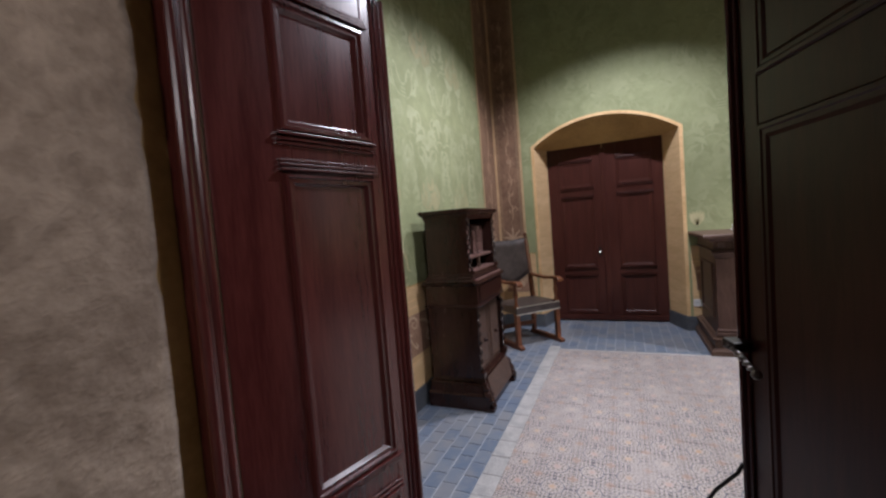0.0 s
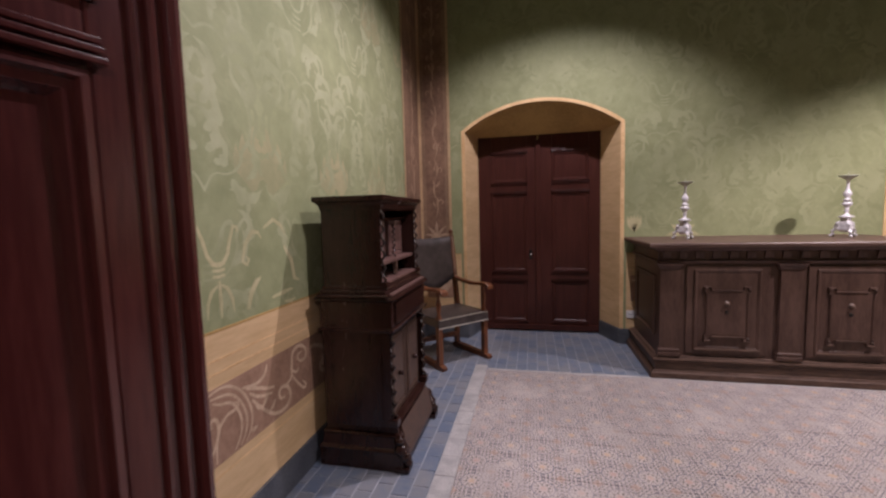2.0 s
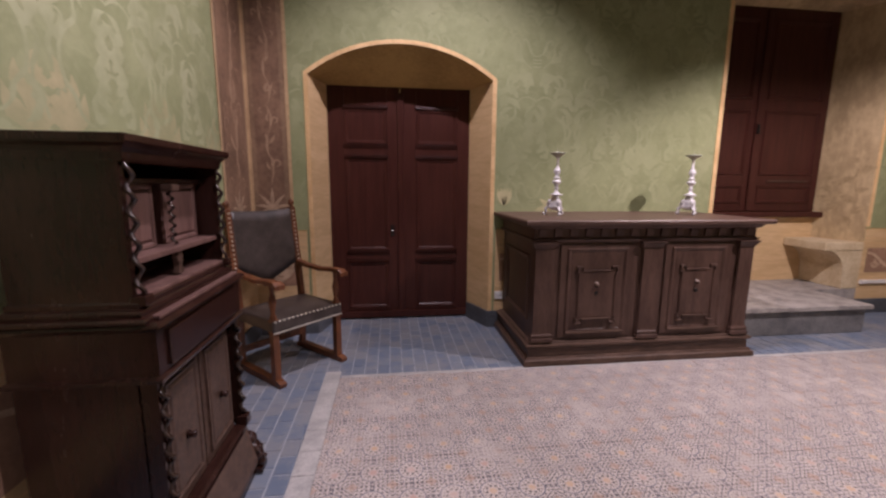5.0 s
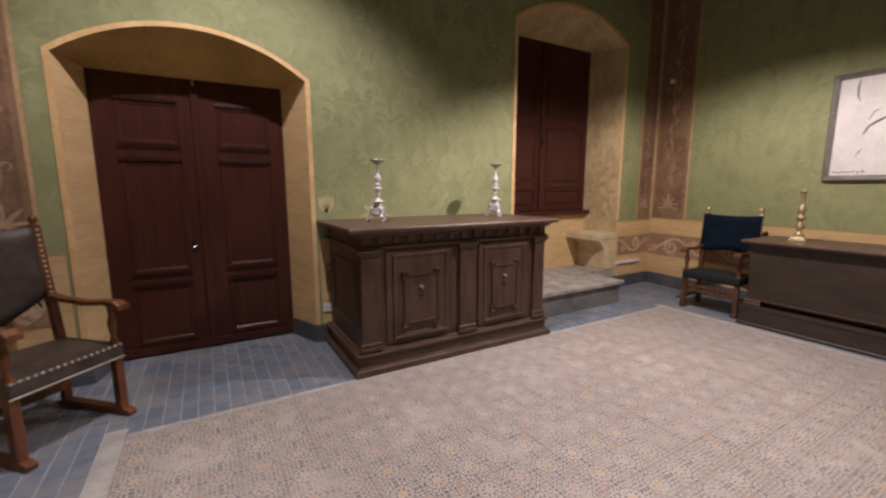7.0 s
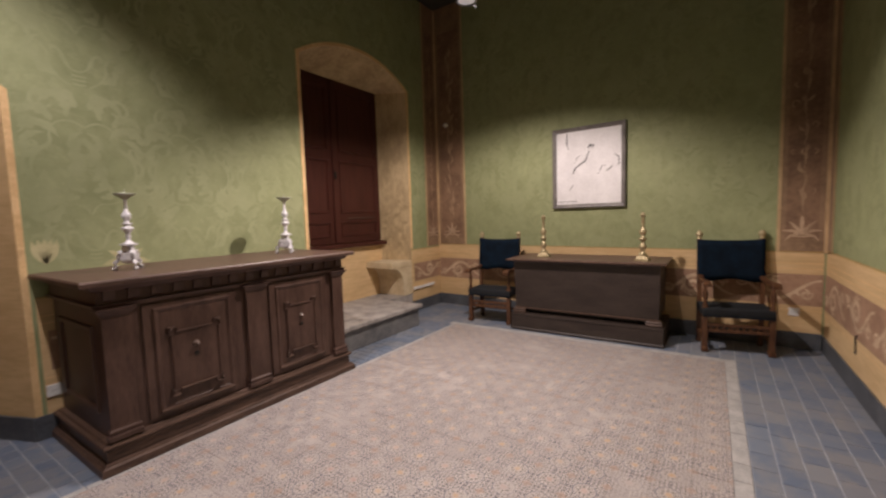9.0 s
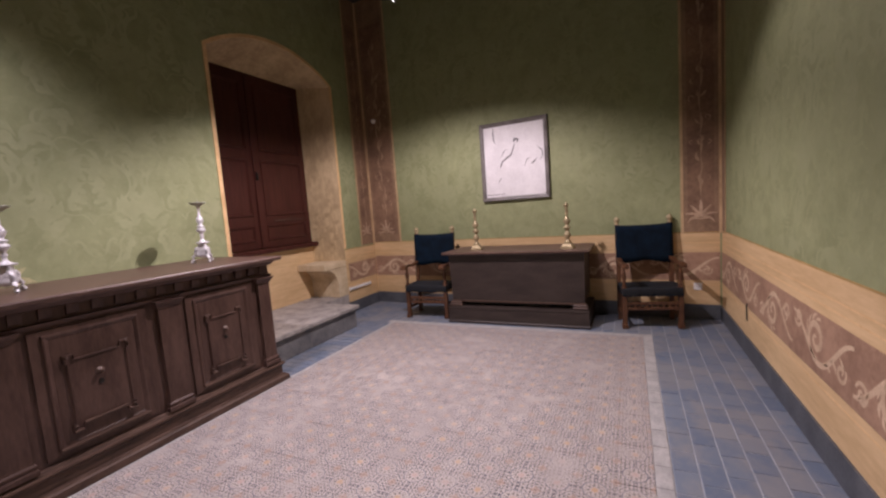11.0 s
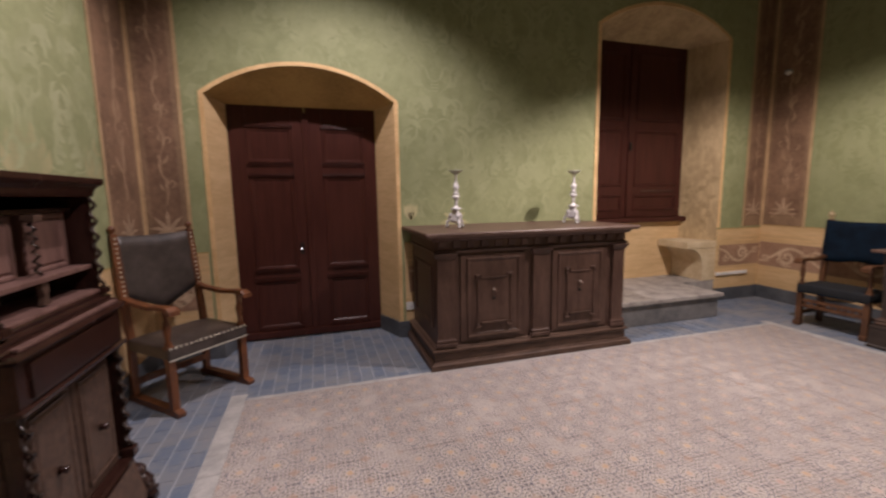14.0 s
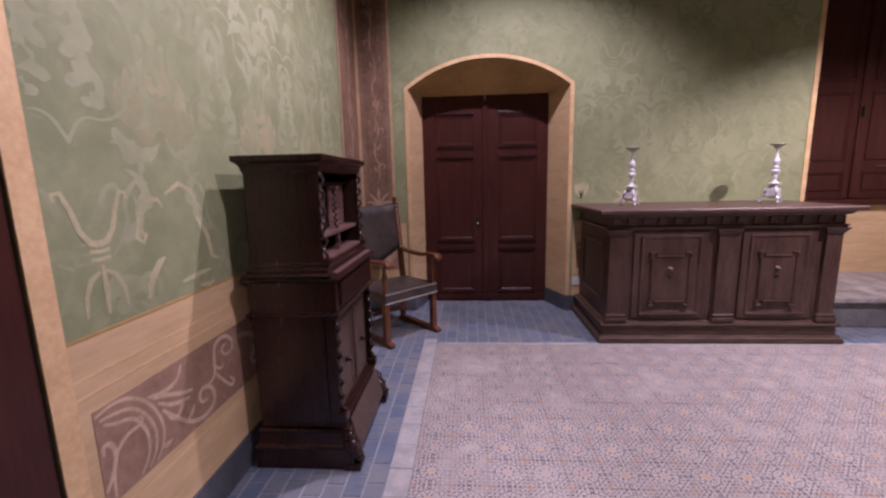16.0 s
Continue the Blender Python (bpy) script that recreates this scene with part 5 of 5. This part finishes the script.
        part("capital", box(-1.092, -1.048, y - 0.024, y + 0.024, 1.388, 1.414, 0.005), M_WOOD_WORN, t)
        part("baluster", prism([(y + a, z) for a, z in ((-0.020, 1.08), (0.020, 1.08), (0.010, 1.11), (0.020, 1.14), (0.014, 1.165), (-0.014, 1.165), (-0.020, 1.14), (-0.010, 1.11))], "x", -1.075, -1.055), M_WOOD_WORN, t)
    for y in (ya + 0.020, yb - 0.020):
        part("twisted_column", twisted((-1.022, y, 1.075), (-1.022, y, 1.50), 0.0088, 6, 120, swing=0.95), M_WOOD_POLISHED, t, smooth=True)
        part("twisted_column", twisted((-0.990, y, 0.30), (-0.990, y, 0.79), 0.0094, 7, 130, swing=0.95), M_WOOD_POLISHED, t, smooth=True)
        part("column_base", box(-1.02, -0.964, y - 0.026, y + 0.026, 0.256, 0.302, 0.006), M_WOOD_DARK, t)
        part("column_base", box(-1.046, -0.998, y - 0.024, y + 0.024, 1.048, 1.078, 0.005), M_WOOD_DARK, t)
    # lower doors
    for y0, y1, s in ((ya + 0.05, mid - 0.006, 1), (mid + 0.006, yb - 0.05, -1)):
        door = part("door", box(-1.045, -1.025, y0, y1, 0.262, 0.79, 0.003), M_WOOD_WORN, t)
        part("door_panel", panel_x(-1.025, y0 + 0.03, y1 - 0.03, 0.30, 0.75), M_WOOD_WORN, door)
        bm = turned([(0.0001, 0), (0.016, 0.0), (0.010, 0.010), (0.015, 0.022), (0.0001, 0.030)], 12)
        part("knob", bm, M_WOOD_DARK, door, smooth=True).matrix_world = pose(-1.012, (y0 + y1) / 2, 0.50, 0, 90)
    # sloping front apron between carved feet
    part("apron", prism([(-0.965, 0.245), (-0.925, 0.085), (-0.925, 0.06), (-0.985, 0.06)], "y", ya + 0.06, yb - 0.06), M_WOOD_WORN, t)
    for y in (ya + 0.02, yb - 0.02):
        bm = bmesh.new()
        for c, r in (((-0.958, y, 0.120), 0.042), ((-0.938, y, 0.082), 0.034), ((-0.922, y, 0.050), 0.026), ((-0.965, y, 0.17), 0.030), ((-0.932, y - 0.016, 0.115), 0.018), ((-0.932, y + 0.016, 0.115), 0.018), ((-0.91, y, 0.072), 0.014)):
            bmesh.ops.create_uvsphere(bm, u_segments=12, v_segments=8, radius=r, matrix=Matrix.Translation(c))
        for v in bm.verts:
            v.co += v.normal * (noise.noise(v.co * 45) * 0.008)
        part("carved_foot", bm, M_WOOD_DARK, t, smooth=True)
        part("foot_block", box(-0.99, -0.905, y - 0.04, y + 0.04, 0.0, 0.028, 0.004), M_WOOD_DARK, t)
    return t


def panel_x(x, y0, y1, z0, z1):
    """A raised panel on a face that looks to +x."""
    bm = bmesh.new()
    rows = [[(x + d, y0 + i, z0 + i), (x + d, y1 - i, z0 + i), (x + d, y1 - i, z1 - i), (x + d, y0 + i, z1 - i)] for i, d in ((0, -0.001), (0.002, 0.010), (0.012, 0.009), (0.018, 0.002), (0.03, 0.010))]
    loft(rows, True, bm)
    bm.faces.new(list(bm.verts)[-4:])
    return bm


cabinet()


M_NAIL = surface("bright_brass_nail", (0.46, 0.42, 0.33), (0.72, 0.67, 0.55), 0.3, 40.0, 90.0, 0.05, metal=0.5)


def armchair(label, cover, wood, w, d, seat_z, back_z, arm_z, sled, group, lean=0.09, pad=None):
    """A high-backed armchair that looks to -y, its front feet at y = 0."""
    t = thing("armchair", label, "chair", group=group)
    h = w / 2
    for s in (-1, 1):
        x = s * (h - 0.028)
        # rear post leans back above the seat
        bm = bmesh.new()
        rows = []
        for z, yy in ((0.0 if not sled else 0.03, d), (seat_z, d - 0.02), (back_z, d - 0.02 + lean)):
            rows.append([(x - 0.022, yy - 0.022, z), (x + 0.022, yy - 0.022, z), (x + 0.022, yy + 0.022, z), (x - 0.022, yy + 0.022, z)])
        loft(rows, True, bm)
        bm.faces.new(list(bm.verts)[:4])
        bm.faces.new(list(bm.verts)[-4:])
        part("back_post", bm, wood, t)
        fin = turned([(0.020, 0), (0.014, 0.012), (0.022, 0.024), (0.026, 0.038), (0.018, 0.054), (0.008, 0.062), (0.0001, 0.070)], 14)
        part("finial", fin, wood if sled else M_GILT, t, smooth=True).matrix_world = pose(x, d - 0.02 + lean, back_z) @ Matrix.Scale(1.0 if sled else 1.35, 4)
        # front leg, turned under the arm
        part("front_leg", box(x - 0.025, x + 0.025, -0.002, 0.048, 0.03 if sled else 0.0, seat_z + 0.01, 0.005), wood, t)
        part("arm_support", turned([(0.020, seat_z), (0.024, seat_z + 0.02), (0.014, seat_z + 0.05), (0.022, seat_z + 0.10), (0.026, seat_z + 0.14), (0.014, seat_z + 0.19), (0.018, arm_z - 0.02), (0.022, arm_z)], 14, (x, 0.025)), wood, t, smooth=True)
        # arm with a drooping scrolled end
        path = [(-0.085, arm_z - 0.012), (-0.05, arm_z + 0.012), (0.05, arm_z + 0.012), (0.2, arm_z - 0.002), (d - 0.1, arm_z + 0.012), (d + 0.01, arm_z + 0.03)]
        rows = []
        for yy, z in path:
            ww = 0.036 if yy < 0.05 else 0.026
            rows.append([(x - ww, yy, z - 0.016), (x + ww, yy, z - 0.016), (x + ww, yy, z + 0.010), (x + ww * 0.6, yy, z + 0.016), (x - ww * 0.6, yy, z + 0.016), (x - ww, yy, z + 0.010)])
        bm = loft(rows, True)
        bm.faces.new(list(bm.verts)[:6])
        bm.faces.new(list(bm.verts)[-6:])
        part("armrest", bm, wood, t)
        if sled:
            part("runner", prism([(-0.055, 0.0), (d + 0.05, 0.0), (d + 0.05, 0.028), (d, 0.045), (0.03, 0.045), (-0.03, 0.040), (-0.06, 0.026)], "x", x - 0.026, x + 0.026), wood, t)
        else:
            part("side_stretcher", box(x - 0.014, x + 0.014, 0.03, d - 0.01, 0.12, 0.155, 0.004), wood, t)
            part("foot", box(x - 0.03, x + 0.03, -0.02, 0.055, 0.0, 0.05, 0.008), wood, t)
    if sled:
        part("stretcher", box(-h + 0.03, h - 0.03, d - 0.03, d - 0.005, 0.12, 0.17, 0.004), wood, t)
    else:
        part("front_stretcher", box(-h + 0.05, h - 0.05, 0.008, 0.036, 0.205, 0.235, 0.004), wood, t)
        for k in range(9):
            part("spindle", tube([(-h + 0.08 + (w - 0.16) * k / 8, 0.022, 0.232), (-h + 0.08 + (w - 0.16) * k / 8, 0.022, 0.268)], 0.012, 8), wood, t)
        part("front_rail", box(-h + 0.05, h - 0.05, 0.008, 0.036, 0.265, 0.295, 0.004), wood, t)
        part("rear_stretcher", box(-h + 0.05, h - 0.05, d - 0.03, d, 0.12, 0.155, 0.004), wood, t)
    # seat: padded, deep front apron
    bm = box(-h + 0.002, h - 0.002, -0.012, d - 0.02, seat_z - 0.085, seat_z, 0.014)
    bmesh.ops.subdivide_edges(bm, edges=[e for e in bm.edges if e.calc_length() > 0.2], cuts=5, use_grid_fill=True)
    for v in bm.verts:
        if v.co.z > seat_z - 0.02:
            v.co.z += 0.020 * max(0, 1 - (v.co.x / h) ** 2) * max(0, 1 - ((v.co.y - d / 2) / (d / 2)) ** 2)
    part("seat", bm, pad or cover, t, "" if pad is None else "worn blue-black velvet seat", smooth=True)
    bm = bmesh.new()
    box(-h + 0.002, h - 0.002, -0.016, -0.011, seat_z - 0.090, seat_z - 0.080, 0.001, bm)
    part("seat_trim", bm, M_BRASS_DULL if sled else cover, t)
    # back: leather or velvet panel that sags at its lower edge
    rows = []
    lo = seat_z + (0.16 if sled else 0.24)
    for k in range(13):
        f = k / 12
        inset = 0.03 if sled else 0.004
        x = (-h + inset) + (w - 2 * inset) * f
        sag = 0.14 * (1 - abs(2 * f - 1)) if sled else 0.015 * math.sin(f * 9)
        zl, zt = lo + (0.14 if sled else 0) - sag, back_z - 0.01 - 0.012 * math.sin(math.pi * f)
        col = []
        for j in range(7):
            z = zl + (zt - zl) * j / 6
            yy = d - 0.02 + lean * (z - seat_z) / (back_z - seat_z) + 0.012 * math.sin(math.pi * f)
            col.append((x, yy - (0.020 if sled else 0.034), z))
        rows.append(col + [(p[0], p[1] + 0.022, p[2]) for p in reversed(col)])
    bm = loft([list(r) for r in rows], True)
    bm.faces.new(list(bm.verts)[:14])
    bm.faces.new(list(bm.verts)[-14:])
    part("backrest", bm, cover, t, smooth=True)
    # brass nails
    nail = bmesh.new()
    bmesh.ops.create_uvsphere(nail, u_segments=8, v_segments=5, radius=0.0085 if sled else 0.006)
    me = mesh_of("nail", nail, M_NAIL, True)
    spots = []
    for s in (-1, 1):
        for k in range(13):
            z = lo + 0.15 + (back_z - lo - 0.18) * k / 12
            spots.append((s * (h - 0.03), d - 0.02 + lean * (z - seat_z) / (back_z - seat_z) - 0.023, z))
    if sled:
        for k in range(17):
            spots.append((-h + 0.02 + (w - 0.04) * k / 16, -0.013, seat_z - 0.004))
    for p in spots:
        ob = new("nail", me)
        ob.parent = t
        ob.location = p
    return t


M_BRASS_DULL = surface("dull_gilt_trim", (0.35, 0.32, 0.26), (0.55, 0.51, 0.44), 0.5, 20.0, 90.0, 0.1)
a1 = armchair("brown wooden armchair with dark leather seat and nailed leather back", M_LEATHER, M_WOOD_CHAIR, 0.60, 0.50, 0.475, 1.22, 0.735, True, "")
a1.matrix_world = pose(-0.875, 4.725, 0.001, 0, 0, 46.5)
M_VELVET_SEAT = surface("worn_blue_black_velvet", (0.0030, 0.0042, 0.0062), (0.0075, 0.0105, 0.0150), 0.8, 9.0, 160.0, 0.25)
M_WOOD_CHAIR2 = surface("dark_brown_chair_wood", (0.055, 0.022, 0.010), (0.14, 0.062, 0.028), 0.42, 8.0, 60.0, 0.10, stretch=(3, 3, 1))
a2 = armchair("wooden armchair with dark blue velvet seat and back and gilt finials", M_VELVET, M_WOOD_CHAIR2, 0.62, 0.38, 0.455, 1.14, 0.71, False, "blue velvet armchairs", 0.06, M_VELVET_SEAT)
a2.matrix_world = pose(4.90, 4.225, 0.001, 0, 0, -88)
a3 = copy_thing(a2, pose(4.94, 1.465, 0.001, 0, 0, -80))


M_WOOD_CHEST = surface("dull_blackened_wood", (0.022, 0.0140, 0.0108), (0.046, 0.0315, 0.0250), 0.55, 5.0, 60.0, 0.25, stretch=(1.0, 0.5, 2.0))


def chest():
    t = thing("chest", "long dark brown wooden chest on a stepped base against the wall", "chest")
    ya, yb = 2.16, 3.80
    part("base", moulding(4.84, 5.48, ya, yb, [(0.0, 0.058), (0.020, 0.060), (0.030, 0.050), (0.175, 0.046), (0.185, 0.052), (0.205, 0.050), (0.210, 0.03)]), M_WOOD_CHEST, t)
    # black core: the shade in the open slot, put into the colour
    part("slot_shade", box(4.93, 5.48, ya + 0.04, yb - 0.04, 0.209, 0.27), M_BLACK, t)
    for y0, y1 in ((ya - 0.02, ya + 0.12), (yb - 0.12, yb + 0.02)):
        part("corner_block", moulding(4.835, 4.92, y0, y1, [(0.210, 0.006), (0.225, 0.012), (0.240, 0.004), (0.255, 0.010), (0.268, 0.002)]), M_WOOD_WORN, t)
    part("rail", box(4.835, 4.90, ya - 0.01, yb + 0.01, 0.266, 0.285, 0.004), M_WOOD_WORN, t)
    bm = bmesh.new()
    rows = []
    for z, f, e in ((0.284, 4.845, 0.0), (0.86, 4.815, 0.012), (0.885, 4.80, 0.016)):
        rows.append([(f, ya - e, z), (5.48, ya - e, z), (5.48, yb + e, z), (f, yb + e, z)])
    loft(rows, True, bm)
    bm.faces.new(list(bm.verts)[:4])
    bm.faces.new(list(bm.verts)[-4:])
    part("body", bm, M_WOOD_CHEST, t)
    part("top", moulding(4.80, 5.43, ya - 0.02, yb + 0.02, [(0.884, 0.045), (0.890, 0.056), (0.905, 0.058), (0.911, 0.050)]), M_WOOD_TOP, t)
    return t


chest()


def picture():
    t = thing("picture", "framed white panel with dark branch-like strokes hanging on the wall", "picture")
    pl = Plane(P_EAST.o + Vector((-0.004, 0, 0)), P_EAST.a, P_EAST.n)
    y0, y1, z0, z1 = 2.605, 3.545, 1.525, 2.585
    bm = bmesh.new()
    rows = []
    for i, d in ((0.0, 0.0), (0.0, 0.045), (0.012, 0.052), (0.045, 0.040), (0.055, 0.022)):
        rows.append([pl.at(y0 + i, z0 + i, d), pl.at(y1 - i, z0 + i, d), pl.at(y1 - i, z1 - i, d), pl.at(y0 + i, z1 - i, d)])
    loft(rows, True, bm)
    part("frame", bm, M_FRAME, t)
    bm = pl.slab(y0 + 0.05, y1 - 0.05, z0 + 0.05, z1 - 0.05, 0.024, d0=0.010)
    sheet = part("sheet", bm, M_PAPER, t)

    def mark(pts, w):
        bm = bmesh.new()
        stroke(pl, [(y1 - 0.05 - u * (y1 - y0 - 0.1), z1 - 0.05 - v * (z1 - z0 - 0.1)) for u, v in pts], taper(w), bm, 0.0245, 0.0008)
        part("brush_stroke", bm, M_INK, sheet)

    mark([(0.18, 0.02), (0.17, 0.10), (0.18, 0.20), (0.20, 0.24)], 0.014)
    mark([(0.27, 0.58), (0.31, 0.50), (0.38, 0.46), (0.46, 0.42), (0.50, 0.34), (0.53, 0.26)], 0.020)
    mark([(0.50, 0.24), (0.54, 0.21), (0.59, 0.22), (0.56, 0.26)], 0.030)
    mark([(0.30, 0.44), (0.34, 0.36), (0.40, 0.33)], 0.009)
    mark([(0.66, 0.60), (0.72, 0.50), (0.78, 0.49)], 0.008)
    mark([(0.78, 0.57), (0.84, 0.54), (0.88, 0.50)], 0.016)
    mark([(0.90, 0.36), (0.96, 0.40), (0.97, 0.48), (0.93, 0.53)], 0.012)
    mark([(0.22, 0.80), (0.25, 0.76), (0.27, 0.72)], 0.008)
    for k in range(7):
        mark([(0.03 + 0.045 * k, 0.965), (0.045 + 0.045 * k, 0.955 + 0.01 * (k % 2)), (0.06 + 0.045 * k, 0.965)], 0.016)
    return t


picture()

# ---- lamps and small fixtures ----
M_GLOW, nt, bs = nodes_of("lamp_diffuser")
bs.inputs["Base Color"].default_value = (0.9, 0.9, 0.9, 1)
bs.inputs["Emission Color"].default_value = (0.93, 0.93, 1.0, 1)
bs.inputs["Emission Strength"].default_value = 0.22


def hanging_lamp(p, glow):
    t = thing("pendant_lamp", "black pendant spotlight, lit, unseen and added but for the east one", "lamp", group="pendant lamps")
    x, y, z = p
    part("housing", turned([(0.0001, 0.26), (0.03, 0.26), (0.06, 0.22), (0.085, 0.05), (0.085, 0.035), (0.079, 0.035), (0.079, 0.055), (0.0001, 0.055)], 24), M_BLACK, t, smooth=True)
    part("diffuser", turned([(0.0001, 0.045), (0.078, 0.045), (0.078, 0.050), (0.0001, 0.050)], 24), M_GLOW, t, "glowing white lamp diffuser")
    part("rod", tube([(0, 0, 0.25), (0, 0, TOP - z)], 0.008, 8), M_BLACK, t)
    for s in (-1, 1):
        part("clip", tube([(s * 0.086, 0, 0.07), (s * 0.088, 0, 0.02), (s * 0.096, 0, -0.002)], 0.005, 6), M_GLOW_CLIP, t)
    t.matrix_world = pose(x, y, z, 0, 0, -30)
    return t


M_GLOW_CLIP = surface("dull_metal_clip", (0.25, 0.25, 0.27), (0.4, 0.4, 0.42), 0.3, 20, 90, 0.05, metal=0.6)
# only the east fixture is seen; the other three are added at assumed lamps
hanging_lamp(LAMP_W, True)
hanging_lamp(FILL_S, True)
hanging_lamp(LAMP_SE, True)
hanging_lamp((LAMP_E[0], LAMP_E[1], LAMP_E[2] - 0.02), True)
cl = thing("corridor_lamp", "unseen corridor spotlight, added for the light on the left jamb", "lamp")
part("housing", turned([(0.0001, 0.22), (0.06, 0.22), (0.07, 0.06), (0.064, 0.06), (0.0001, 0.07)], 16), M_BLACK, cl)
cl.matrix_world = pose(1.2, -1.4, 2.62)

det = thing("alarm_sensor", "small white motion sensor on the corner pilaster", "sensor")
part("sensor_body", turned([(0.0001, 0), (0.03, 0), (0.036, 0.012), (0.03, 0.036), (0.012, 0.05), (0.0001, 0.052)], 16), M_WHITE, det, smooth=True)
part("bracket", box(-0.018, 0.018, -0.03, 0.03, -0.006, 0.002, 0.002), M_WHITE, det)
det.matrix_world = pose(XS + (5.36 - Y0) * SLANT - 0.014, 5.36, 2.94, 0, -90, 0)


def outlet(m, label):
    t = thing("power_outlet", label, "outlet", m)
    part("plate", box(-0.042, 0.042, -0.010, 0, -0.042, 0.042, 0.004), M_WHITE, t)
    for x in (-0.012, 0.012):
        part("hole", turned([(0.0001, 0), (0.004, 0), (0.004, 0.002), (0.0001, 0.002)], 8), M_BLACK, t).matrix_local = pose(x, -0.0105, 0, 90)


outlet(pose(0.80, Y1 - 0.004, 0.325), "small white power outlet on the ochre dado")
outlet(pose(XS + (0.98 - Y0) * SLANT - 0.004, 0.98, 0.38, 0, 0, -90 - math.degrees(SLANT)), "small white power outlet beside the blue armchair")
strip = thing("cable_duct", "short white plastic cable duct on the ochre dado", "cable duct")
part("duct", box(4.985, 5.52, Y1 - 0.03, Y1 - 0.003, 0.345, 0.385, 0.005), M_WHITE, strip)
part("end_cap", box(4.975, 4.986, Y1 - 0.032, Y1 - 0.003, 0.342, 0.388, 0.003), M_WHITE, strip)
hook = thing("cable_end", "short dark cable end on the south dado", "cable")
part("cable", tube([(4.30, SY + 0.004, 0.46), (4.30, SY + 0.016, 0.45), (4.30, SY + 0.014, 0.37), (4.302, SY + 0.012, 0.31)], 0.006, 8), M_BLACK, hook)

# painted lily ornament above the dado of the west wall
bm = bmesh.new()
for s in (-1, 1):
    c = 2.355
    stroke(P_WEST, [(c, 1.255), (c + s * 0.03, 1.262), (c + s * 0.058, 1.30), (c + s * 0.075, 1.36), (c + s * 0.10, 1.415), (c + s * 0.125, 1.41), (c + s * 0.12, 1.39)], lambda f: 0.022 - 0.008 * f, bm, 0.0011)
    stroke(P_WEST, [(c + s * 0.01, 1.17), (c + s * 0.045, 1.15), (c + s * 0.07, 1.10), (c + s * 0.075, 1.04)], taper(0.020), bm, 0.0011)
for z in (1.235, 1.21):
    stroke(P_WEST, [(2.32, z), (2.355, z - 0.004), (2.39, z)], lambda f: 0.013, bm, 0.0011)
stroke(P_WEST, [(2.355, 1.19), (2.357, 1.10), (2.355, 1.03)], taper(0.022), bm, 0.0011)
stroke(P_WEST, [(2.50, 1.25), (2.525, 1.33), (2.575, 1.385), (2.62, 1.38), (2.64, 1.35)], taper(0.024), bm, 0.0011)
stroke(P_WEST, [(2.505, 1.25), (2.53, 1.235), (2.545, 1.26), (2.525, 1.275)], taper(0.018), bm, 0.0011)
stroke(P_WEST, [(2.52, 1.03), (2.545, 1.10), (2.59, 1.15), (2.62, 1.165)], taper(0.034), bm, 0.0011)
stroke(P_WEST, [(2.66, 1.40), (2.74, 1.44), (2.80, 1.41), (2.83, 1.36)], taper(0.022), bm, 0.0011)
stroke(P_WEST, [(2.70, 1.05), (2.80, 1.06), (2.88, 1.065)], taper(0.024), bm, 0.0011)
stroke(P_WEST, [(2.80, 1.01), (2.86, 1.00), (2.90, 1.01)], taper(0.02), bm, 0.0011)
stroke(P_WEST, [(2.82, 1.30), (2.88, 1.22), (2.90, 1.12), (2.95, 1.10)], taper(0.03), bm, 0.0011)
part("painted_lily", bm, M_FLEUR, west)
bm = bmesh.new()
for j in range(-2, 3):
    leaf(P_NORTH, 0.83, 1.22, math.pi / 2 - j * 0.32, 0.17, 0.12 * j, bm, 0.0011)
    leaf(P_NORTH, 1.30, 1.17, math.pi / 2 - j * 0.5, 0.16, -0.3 * j, bm, 0.0011)
part("painted_lily", bm, M_FLEUR, north)

# painted plants near the foot of the window's jamb
M_PLANT = surface("faded_plant_strokes", (0.30, 0.215, 0.11), (0.50, 0.37, 0.205), 0.75, 12.0, 50.0, 0.1)
a = Vector((WIN["bx1"] - WIN["x1"], WIN["by"] - Y1, 0)).normalized()
P_JAMB = Plane((WIN["x1"], Y1, 0), a, (-a.y, a.x, 0))
bm = bmesh.new()
for s, z0, z1 in ((0.14, 0.95, 1.75), (0.36, 1.05, 1.55)):
    stroke(P_JAMB, [(s + 0.02 * math.sin(i * 0.8), z0 + (z1 - z0) * i / 14) for i in range(15)], taper(0.022), bm, 0.002)
    for k in range(7):
        leaf(P_JAMB, s, z0 + (z1 - z0) * (k + 0.5) / 7, math.pi / 2 + (1 if k % 2 else -1) * (0.5 + 0.07 * k), 0.12 + 0.02 * (k % 3), (0.4 if k % 2 else -0.4), bm, 0.002, 0.5)
part("painted_plant", bm, M_PLANT, north)
